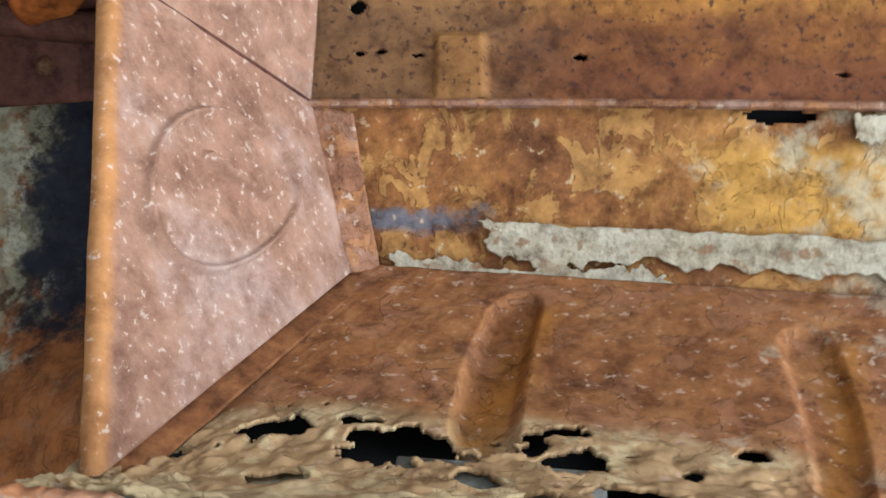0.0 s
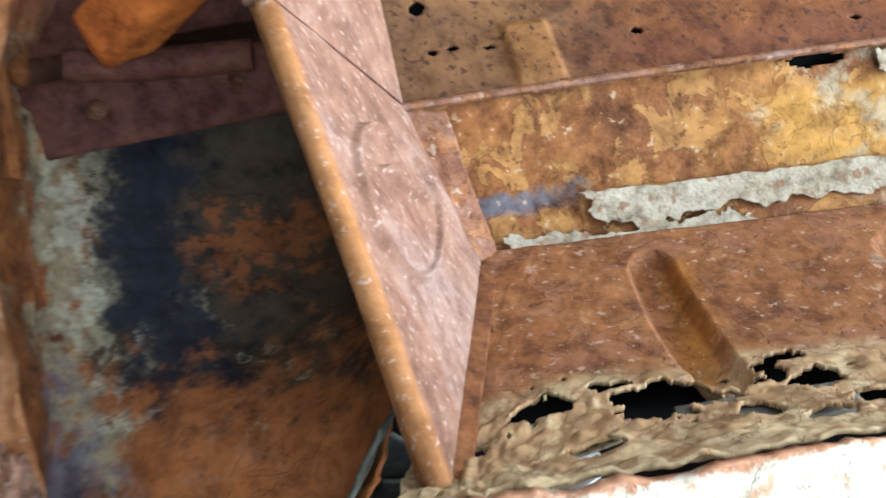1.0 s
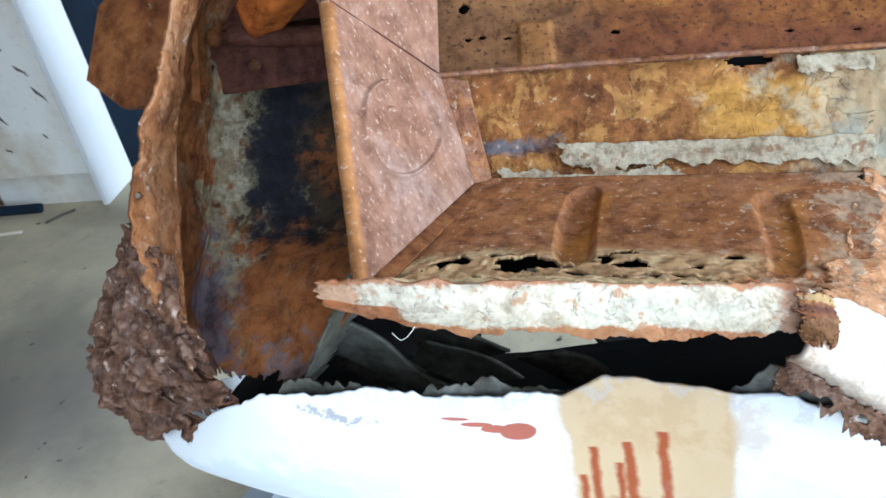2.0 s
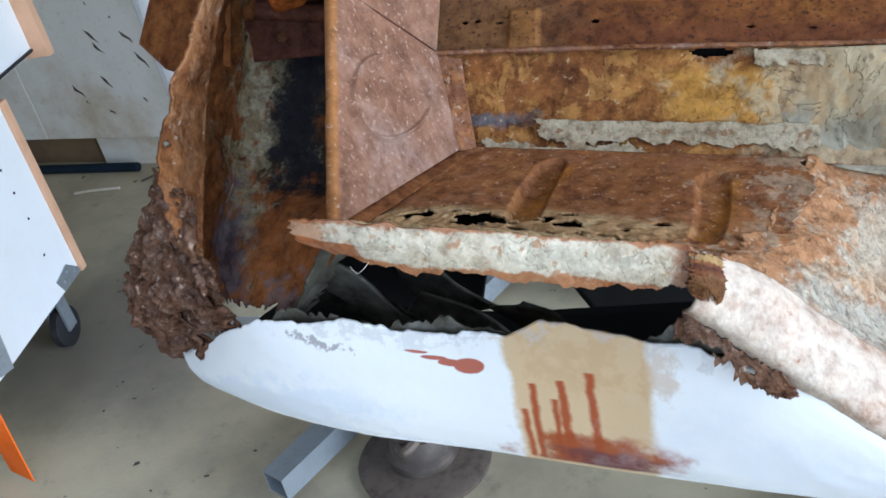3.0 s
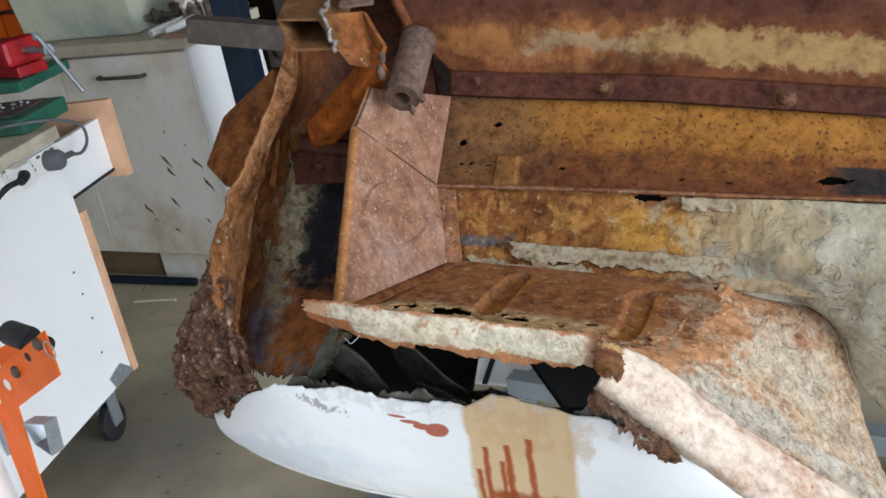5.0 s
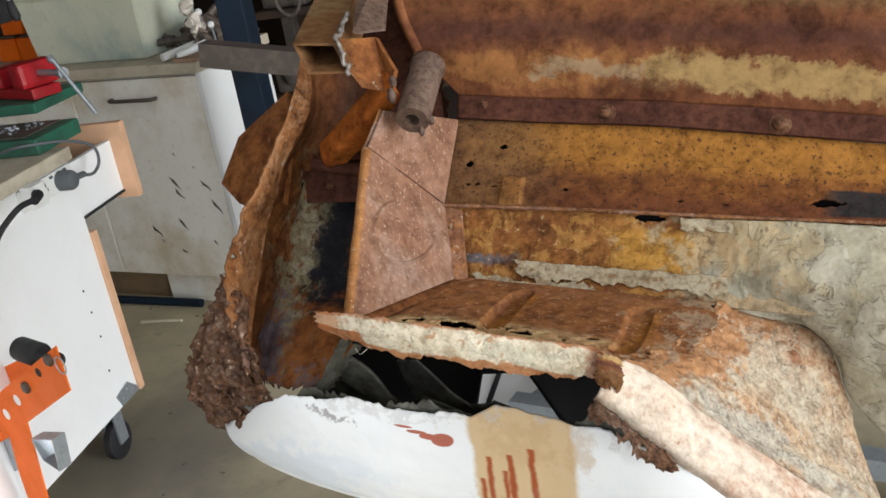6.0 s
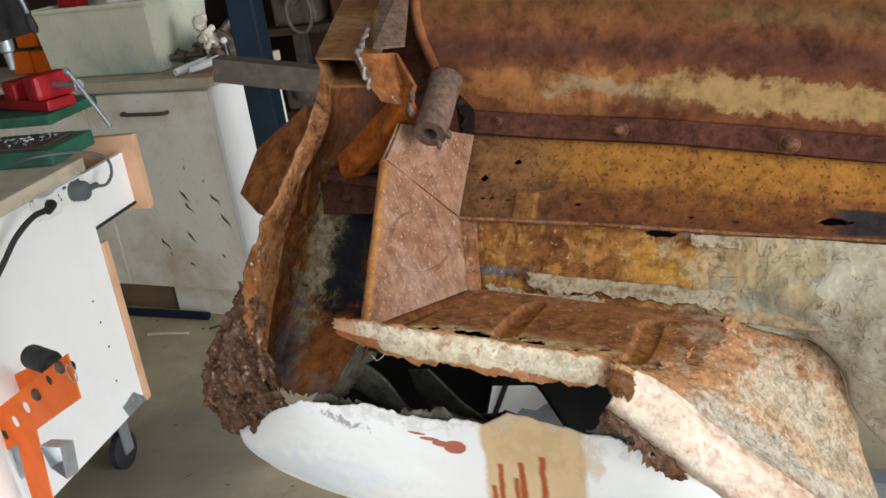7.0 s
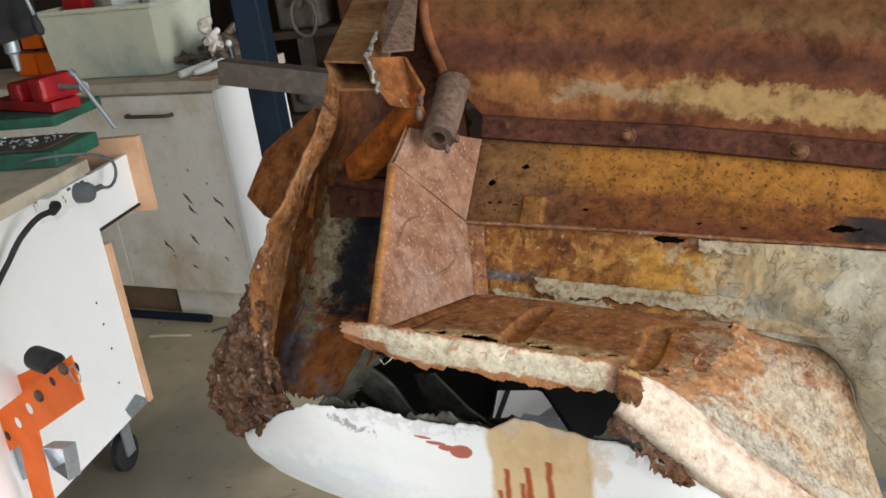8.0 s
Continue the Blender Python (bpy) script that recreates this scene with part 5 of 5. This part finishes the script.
def drill_press():
    d = thing("drill_press", (-1.55, 1.64, 0.893), "green drill press base with steel swarf and a red vice", "drill press")
    part("base", box_bm((-1.80, 1.54, 0.893), (-1.40, 1.74, 0.935), 0.006, m=None), m_green, d)
    part("base_top", box_bm((-1.77, 1.56, 0.9355), (-1.44, 1.72, 0.940), 0.002), m_iron, d, "swarf-covered steel top")
    part("column", lathe_bm((-1.72, 1.70, 0.94), (-1.72, 1.70, 1.45), [(0, 0.034), (1, 0.034)], 24), m_iron, d, smooth=True)
    part("table", box_bm((-1.86, 1.74, 0.955), (-1.52, 1.98, 0.985), 0.006), m_green, d)
    part("head", box_bm((-1.74, 1.58, 1.20), (-1.52, 1.80, 1.5), 0.02), m_blackrub, d)
    part("quill", lathe_bm((-1.565, 1.71, 1.22), (-1.565, 1.71, 1.12), [(0, 0.02), (0.5, 0.02), (0.55, 0.013), (1, 0.008)], 16), m_steel, d, smooth=True)
    feed = part("feed_handle", rod_bm([(-1.47, 1.67, 1.36), (-1.44, 1.66, 1.28), (-1.425, 1.645, 1.245)], 0.005, 8), m_steel, d, smooth=True)
    part("feed_grip", lathe_bm((-1.43, 1.648, 1.262), (-1.415, 1.64, 1.215), [(0, 0.006), (0.3, 0.011), (0.8, 0.012), (1, 0.007)], 14), m_blackrub, feed, "black handle grip", smooth=True)
    rs = random.Random(12)
    bm = bmesh.new()
    for _ in range(120):
        p = Vector((rs.uniform(-1.74, -1.46), rs.uniform(1.57, 1.71), 0.941))
        a = rs.uniform(0, 6.28)
        plate_bm([p, p + Vector((0.008 * math.cos(a), 0.008 * math.sin(a), rs.uniform(0, 0.006))), p + Vector((0.002 * math.cos(a + 1), 0.003, 0.004))], (0, 0, 0.0012), bm)
    tagged(part("swarf", bm, m_steel, d), kind="stuff")
    adopt(d)


drill_press()


def vice():
    v = thing("machine_vice", (-1.66, 1.86, 0.986), "red enamelled drill vice with a steel screw and tommy bar", "vice")
    m = Matrix.Translation((-1.66, 1.87, 0.987)) @ pose(0, 0, 0, 0, 0, -24)
    part("bed", box_bm((-0.17, -0.045, 0), (0.16, 0.045, 0.03), 0.006, m=m), m_red, v)
    part("fixed_jaw", box_bm((-0.03, -0.06, 0.03), (0.03, 0.06, 0.085), 0.012, m=m), m_red, v)
    part("moving_jaw", box_bm((0.09, -0.06, 0.03), (0.15, 0.06, 0.10), 0.014, m=m), m_red, v)
    a = m @ Vector((0.03, 0, 0.066))
    b = m @ Vector((0.265, 0, 0.066))
    part("screw", lathe_bm(a, b, [(0, 0.009), (0.93, 0.009), (0.94, 0.015), (1, 0.015)], 16), m_steel, v, "bright steel screw", smooth=True)
    tommy = part("tommy_bar", rod_bm([b + Vector((-0.02, 0.0, 0.035)), b + Vector((0.075, -0.02, -0.115))], 0.006, 10), m_steel, v, smooth=True)
    part("bar_knob", lathe_bm(b + Vector((-0.022, 0, 0.03)), b + Vector((-0.03, 0.0, 0.05)), [(0, 0.006), (0.4, 0.011), (1, 0.006)], 12), m_steel, tommy, smooth=True)
    adopt(v)


vice()


def orange_stand():
    s = thing("folding_stand", (-1.2, 0.98, 0), "bright orange perforated steel folding work stand", "work stand")
    u, up, nrm = Vector((0.902, -0.431, 0)), Vector((0, 0, 1)), Vector((0.431, 0.902, 0))
    o = Vector((-1.12, 0.935, 0.58))

    def on(a, z, off=0.0):
        return o + u * a + up * (z - 0.58) - nrm * off

    outline = [on(0.142, 0.704), on(0.140, 0.606), on(-0.10, 0.468), on(-0.13, 0.30), on(-0.17, 0.02), on(-0.255, 0.02), on(-0.235, 0.30), on(-0.215, 0.40), on(-0.40, 0.30), on(-0.40, 0.40)]
    part("side_plate", plate_bm(outline, nrm * 0.003), m_orange, s, "orange side plate")
    part("far_plate", plate_bm([p + nrm * 0.085 + up * 0.005 for p in (on(-0.05, 0.60), on(-0.10, 0.60), on(-0.42, 0.46), on(-0.42, 0.36), on(-0.1, 0.50))], nrm * 0.003), m_orange, s)
    for a, z, r in ((0.037, 0.623, 0.010), (-0.104, 0.524, 0.013), (-0.182, 0.468, 0.013), (-0.26, 0.412, 0.012)):
        q = on(a, z, 0.0008)
        part("punched_hole", lathe_bm(q, q - nrm * 0.0006, [(0, r), (1, r)], 20), m_melamine if r > 0.0125 else m_blackrub, s, "punched hole showing what lies behind")
    for a, z in ((0.104, 0.668), (-0.035, 0.573)):
        q = on(a, z, 0.0)
        part("bolt", lathe_bm(q + nrm * 0.01, q - nrm * 0.010, [(0, 0.013), (0.9, 0.013), (1, 0.009)], 6), m_iron, s)
    q = on(0.145, 0.665, 0.004)
    part("split_ring", rod_bm([q + u * 0.018 * math.cos(k) + up * 0.018 * math.sin(k) for k in np.linspace(0, 6.28, 9)], 0.0015, 6), m_steel, s, smooth=True)
    roller = (on(0.0, 0.628) + nrm * 0.04, on(-0.07, 0.622) + nrm * 0.045)
    part("rubber_roller", lathe_bm(roller[1] - u * 0.05, roller[0] + u * 0.05, [(0, 0.015), (0.08, 0.026), (0.55, 0.026), (0.6, 0.018), (0.95, 0.018), (1, 0.01)], 24), m_blackrub, s, "black rubber roller", smooth=True)
    part("inner_leg", plate_bm([on(-0.20, 0.40, -0.01), on(-0.24, 0.30, -0.01), on(-0.45, 0.2, -0.01), on(-0.45, 0.30, -0.01)], nrm * 0.03), m_steel, s, "grey steel inner leg")
    part("catch", channel_bm([on(-0.11, 0.425), on(-0.01, 0.452), on(-0.03, 0.365), on(-0.09, 0.375)], nrm * 0.03, 0.004), m_steel, s, "grey steel catch")
    adopt(s)


orange_stand()

# ---- old cabinet along the back ----
CAB = Matrix.Translation((-1.385, 2.44, 0)) @ pose(0, 0, 0, 0, 0, -12)


def cab_pt(x, y, z):
    return CAB @ Vector((x, y, z))


def old_cabinet():
    c = thing("base_cabinet", (-1.9, 2.75, 0), "grimy cream laminate base cabinet with scratched doors", "cabinet")
    b = lambda lo, hi, bev=0.002: box_bm(lo, hi, bev, m=CAB)
    part("carcass", b((-2.6, 0.02, 0.115), (-0.02, 0.40, 0.885)), m_oldcab, c)
    part("side_panel", b((-0.019, 0.0, 0.0), (0.0, 0.40, 0.885)), m_melamine, c, "bluish white side panel")
    part("kickboard", b((-0.42, 0.03, 0.0), (-0.02, 0.05, 0.114)), m_oldcab, c)
    part("kickboard", b((-2.6, 0.045, 0.0), (-0.422, 0.065, 0.114)), m_kick, c, "brown kickboard")
    for x0, x1 in ((-0.60, -0.022), (-1.21, -0.603), (-1.82, -1.213)):
        door = part("door", b((x0, 0.0, 0.12), (x1, 0.018, 0.875), 0.003), m_oldcab, c)
        hx = x0 + 0.20
        part("handle", rod_bm([cab_pt(hx - 0.01, -0.001, 0.806), cab_pt(hx, -0.025, 0.806), cab_pt(hx + 0.09, -0.028, 0.806), cab_pt(hx + 0.18, -0.025, 0.806), cab_pt(hx + 0.19, -0.001, 0.806)][:] if x0 > -0.7 else
                               [cab_pt(x0 + 0.32, -0.001, 0.81), cab_pt(x0 + 0.33, -0.025, 0.81), cab_pt(x0 + 0.42, -0.027, 0.81), cab_pt(x0 + 0.44, -0.001, 0.81)], 0.007, 8), m_iron, door, "dark bar handle", smooth=True)
    rs = random.Random(3)
    for x, z, l in ((-0.235, 0.49, 0.05), (-0.225, 0.45, 0.04), (-0.10, 0.48, 0.045), (-0.075, 0.40, 0.06), (-0.25, 0.33, 0.045), (-0.38, 0.30, 0.05), (-0.27, 0.22, 0.02), (-0.12, 0.26, 0.02), (-0.36, 0.26, 0.012), (-0.20, 0.60, 0.012), (-0.13, 0.55, 0.012)):
        pts = [cab_pt(x + rs.uniform(-0.006, 0.006) + l * 0.25 * (k - 1), -0.0008, z + l * (0.5 - k / 3)) for k in range(4)]
        w = Vector((0.0045 * min(1, l / 0.04), 0, 0.003))
        part("scratch", plate_bm([pts[0], pts[1] + w, pts[2] + w * 0.7, pts[3], pts[2] - w * 0.5, pts[1] - w], (0.0002, 0.0009, 0)), m_iron, c, "dark gouge in the laminate")
    part("benchtop", b((-2.62, -0.02, 0.887), (0.01, 0.42, 0.925), 0.004), m_bench, c, "worn grey-beige benchtop")
    adopt(c)


old_cabinet()


def tub():
    t = thing("plastic_tub", cab_pt(-0.53, 0.3, 0.926), "cloudy greenish plastic storage tub on the cabinet", "tub")
    def walls(name, levels, label=""):
        bm = bmesh.new()
        rings = [[bm.verts.new(cab_pt(x, y, z)) for x, y in ((-0.80 - g, 0.09 - g), (-0.285 + g, 0.09 - g), (-0.285 + g, 0.385 + g), (-0.80 - g, 0.385 + g))] for z, g in levels]
        for r0, r1 in zip(rings, rings[1:]):
            for k in range(4):
                bm.faces.new((r0[k], r0[(k + 1) % 4], r1[(k + 1) % 4], r1[k]))
        if name == "shell":
            bm.faces.new(rings[0]), bm.faces.new(rings[-1])
        else:
            for k in range(4):
                bm.faces.new((rings[-1][k], rings[-1][(k + 1) % 4], rings[0][(k + 1) % 4], rings[0][k]))
        bmesh.ops.bevel(bm, geom=[e for e in bm.edges], offset=0.004, segments=2, affect="EDGES")
        part(name, bm, m_tub, t, label, smooth=True)

    walls("shell", ((0.927, 0.0), (1.168, 0.021), (1.168, 0.014), (0.936, -0.008)))
    walls("rim", ((1.169, 0.012), (1.169, 0.034), (1.184, 0.034), (1.184, 0.012)), "yellowed tub rim")
    adopt(t)
    for k, (x, y, col) in enumerate(((-0.72, 0.2, m_red), (-0.62, 0.3, m_paper), (-0.5, 0.22, m_outlet), (-0.4, 0.33, m_card), (-0.33, 0.2, m_outlet))):
        box = thing("packet", cab_pt(x, y, 1.0), "small packet standing in the plastic tub", "packet", "packets in the tub")
        part("wrapper", box_bm((-0.05, -0.03, 0.935), (0.05, 0.03, 1.225 + 0.02 * (k % 2)), 0.006, m=CAB @ Matrix.Translation((x, y, 0)) @ pose(0, 0, 0, 0, 0, 17 * k)), col, box)
        adopt(box)


tub()


def junk():
    rs = random.Random(21)
    for k in range(26):
        x, y = rs.uniform(-0.245, -0.02), rs.uniform(0.10, 0.34)
        z = 0.928 + max(0.0, 0.11 * (1 - abs(x + 0.12) / 0.14)) * rs.random() ** 0.6
        p = cab_pt(x, y, z + 0.015)
        o = thing("machine_part", p, "oily cast metal part in a heap on the benchtop", "machine part", "heap of metal parts")
        q = Vector([rs.uniform(-1, 1) for _ in range(3)]).normalized()
        if k % 3 == 0:
            r = rs.uniform(0.022, 0.040)
            part("ring", lathe_bm(p - q * 0.01, p + q * 0.01, [(0, r * 0.5), (0, r), (0.2, r * 1.05), (0.8, r * 1.05), (1, r), (1, r * 0.5)], 18, closed=True), m_cast, o, smooth=True)
        elif k % 3 == 1:
            part("bracket", box_bm((-0.046, -0.016, -0.015), (0.046, 0.016, 0.015), 0.006, m=Matrix.Translation(p) @ q.to_track_quat("X", "Z").to_matrix().to_4x4()), m_cast, o)
        else:
            part("stud", lathe_bm(p - q * 0.055, p + q * 0.055, [(0, 0.012), (0.25, 0.012), (0.26, 0.022), (0.45, 0.022), (0.46, 0.010), (1, 0.009)], 14), m_iron if k % 2 else m_cast, o, smooth=True)
        adopt(o)
    for x, y, z in ((-0.10, 0.14, 1.085), (-0.075, 0.13, 1.035), (-0.06, 0.125, 1.005)):
        p = thing("paper_scrap", cab_pt(x, y, z), "crumpled pale paper scrap on the metal parts", "paper", "paper scraps")
        bm = bmesh.new()
        bmesh.ops.create_icosphere(bm, subdivisions=3, radius=0.03, matrix=Matrix.Translation(cab_pt(x, y, z)) @ pose(0, 0, 0, 20, 35, 10) @ Matrix.Diagonal((0.75, 0.6, 1.15, 1)))
        for v in bm.verts:
            v.co += Vector([0.012 * noise.noise(v.co * 60 + Vector((i * 9.1, 0, 0))) for i in range(3)])
        part("crumpled_sheet", bm, m_paper, p)
        adopt(p)
    for a, b in (((-0.135, -0.005, 0.943), (-0.06, 0.17, 0.965)), ((-0.075, 0.0, 0.943), (-0.015, 0.10, 0.965))):
        p = thing("pipe_offcut", cab_pt(*a), "short pale plastic pipe offcut on the benchtop", "pipe", "pipe offcuts")
        part("pipe", lathe_bm(cab_pt(*a), cab_pt(*b), [(0, 0.009), (0, 0.0135), (1, 0.0135), (1, 0.009)], 20, closed=True), m_outlet, p, smooth=True)
        adopt(p)
    for x, y, z in ((-0.055, 0.14, 1.062), (0.0, 0.12, 1.02)):
        p = thing("white_ball_knob", cab_pt(x, y, z), "small white knob among the metal parts", "knob")
        bm = bmesh.new()
        bmesh.ops.create_uvsphere(bm, u_segments=16, v_segments=10, radius=0.012, matrix=Matrix.Translation(cab_pt(x, y, z)))
        part("ball", bm, m_outlet, p, smooth=True)
        part("shank", rod_bm([cab_pt(x, y, z), cab_pt(x - 0.01, y + 0.02, z - 0.06)], 0.004, 8), m_steel, p, smooth=True)
        adopt(p)
    cb = thing("cardboard_piece", cab_pt(-0.01, 0.03, 0.926), "folded brown cardboard piece on the bench edge", "cardboard")
    part("flap", box_bm((-0.07, -0.03, 0.927), (0.03, 0.10, 0.940), 0.002, m=CAB), m_card, cb)
    adopt(cb)


junk()

# ---- dark things at the back ----
post = thing("blue_post", (-1.11, 2.24, 0), "dark blue painted steel post", "post")
part("shaft", box_bm((-1.155, 2.20, 0), (-1.068, 2.28, 2.6), 0.006), m_blue, post)
part("base_plate", box_bm((-1.20, 2.16, 0), (-1.03, 2.32, 0.012), 0.002), m_blue, post)
adopt(post)


def dark_rack():
    r = thing("steel_rack", (-0.9, 3.2, 0), "dark rusty steel rack full of old iron", "rack")
    part("back_board", box_bm((-1.40, 3.30, 0.55), (0.4, 3.33, 2.2), 0.003), m_darkwall, r)
    for x in (-1.38, -1.12, -0.6, 0.35):
        part("upright", box_bm((x, 3.22, 0), (x + 0.05, 3.28, 2.2), 0.003), m_iron if x < -1.2 else m_darkwall, r)
    for z in (0.62, 0.95, 1.35):
        part("shelf", box_bm((-1.40, 3.0, z), (0.4, 3.3, z + 0.03), 0.003), m_darkwall, r)
    adopt(r)
    rs = random.Random(31)
    for x, z, w, h, mat, name, label in ((-1.30, 0.66, 0.16, 0.12, m_iron, "iron_block", "dark iron block on a rack shelf"), (-1.10, 0.66, 0.14, 0.17, m_cast, "gear_case", "oily gear case on a rack shelf"),
                                         (-1.28, 0.99, 0.18, 0.2, m_iron, "iron_block", "dark iron block on a rack shelf"), (-1.02, 0.99, 0.16, 0.14, m_wall, "rusty_bracket", "rust-brown bracket on a rack shelf"),
                                         (-0.8, 0.66, 0.16, 0.16, m_iron, "iron_block", "dark iron block on a rack shelf")):
        o = thing(name, (x, 3.12, z - 0.01), label, "metal part")
        part("block", box_bm((x - w / 2, 3.04, z - 0.009), (x + w / 2, 3.2, z + h), 0.014), mat, o)
        part("boss", lathe_bm((x, 3.04, z + h * 0.5), (x, 3.015, z + h * 0.5), [(0, 0.035), (0.8, 0.033), (1, 0.02)], 20), mat, o, smooth=True)
        adopt(o)
    hoop = thing("iron_hoop", (-1.2, 3.28, 1.0), "dark iron hoop hanging on the rack", "hoop")
    part("hoop", rod_bm([(-1.245 + 0.05 * math.cos(k), 3.0, 1.03 + 0.075 * math.sin(k)) for k in np.linspace(0, 6.28, 13)], 0.008, 8), m_iron, hoop, smooth=True)
    adopt(hoop)


dark_rack()
wb = thing("white_box", (-1.44, 2.98, 0), "white box with a timber strip beside the post", "box")
part("box_body", box_bm((-1.46, 2.75, 0), (-1.33, 2.90, 0.72), 0.004), m_melamine, wb)
part("timber_strip", box_bm((-1.47, 2.72, 0.60), (-1.31, 2.748, 0.632), 0.002), m_bench, wb)
adopt(wb)
bar = thing("steel_angle_bar", (-0.95, 1.75, 1.0), "black steel bar clamped across the work area", "steel bar")
a, b = Vector((-1.02, 1.80, 1.084)), Vector((-0.60, 1.78, 1.008))
q = (b - a).to_track_quat("X", "Z").to_matrix().to_4x4()
part("web", box_bm((0, -0.025, -0.062), ((b - a).length, -0.019, 0.0), 0.001, m=Matrix.Translation(a) @ q), m_iron, bar)
part("flange", box_bm((0, -0.019, -0.006), ((b - a).length, 0.03, 0.0), 0.001, m=Matrix.Translation(a) @ q), m_iron, bar, "bright worn top edge")
part("post", box_bm((-0.64, 1.80, 0.0), (-0.59, 1.85, 0.985), 0.003), m_dark, bar)
adopt(bar)

# ---- on the floor ----
hose = thing("floor_pipe", (-1.8, 2.45, 0.0), "dark blue-grey pipe lying along the kickboard", "pipe")
part("pipe", rod_bm([cab_pt(-1.6, -0.035, 0.016), cab_pt(-0.9, -0.04, 0.016), cab_pt(-0.24, -0.02, 0.016)], 0.016, 12), m_blue, hose, smooth=True)
adopt(hose)
for k, (x, y, a, l) in enumerate(((-1.82, 2.35, 0.0, 0.17), (-1.58, 2.38, 0.6, 0.10))):
    tw = thing("twig" if k else "wood_stick", (x, y, 0.0), "thin dry stick lying on the concrete floor", "stick")
    part("stick", rod_bm([(x, y, 0.006), (x + l * 0.5 * math.cos(a), y + l * 0.5 * math.sin(a), 0.008), (x + l * math.cos(a), y + l * math.sin(a), 0.006)], 0.006 if k == 0 else 0.004, 7), m_bench if k == 0 else m_iron, tw, smooth=True)
    adopt(tw)
# orange bins behind the drill press
for k, (x, z) in enumerate(((-0.98, 0.926), (-1.10, 0.926), (-1.04, 1.03))):
    bn = thing("parts_bin", cab_pt(x, 0.35, z), "orange plastic parts bin on the cabinet", "bin", "orange parts bins")
    part("bin_shell", box_bm((x - 0.055, 0.22, z + 0.001), (x + 0.055, 0.42, z + 0.09), 0.006, m=CAB), m_orange, bn)
    part("bin_content", box_bm((x - 0.045, 0.23, z + 0.0905), (x + 0.045, 0.40, z + 0.10), 0.004, m=CAB), m_iron, bn)
    adopt(bn)
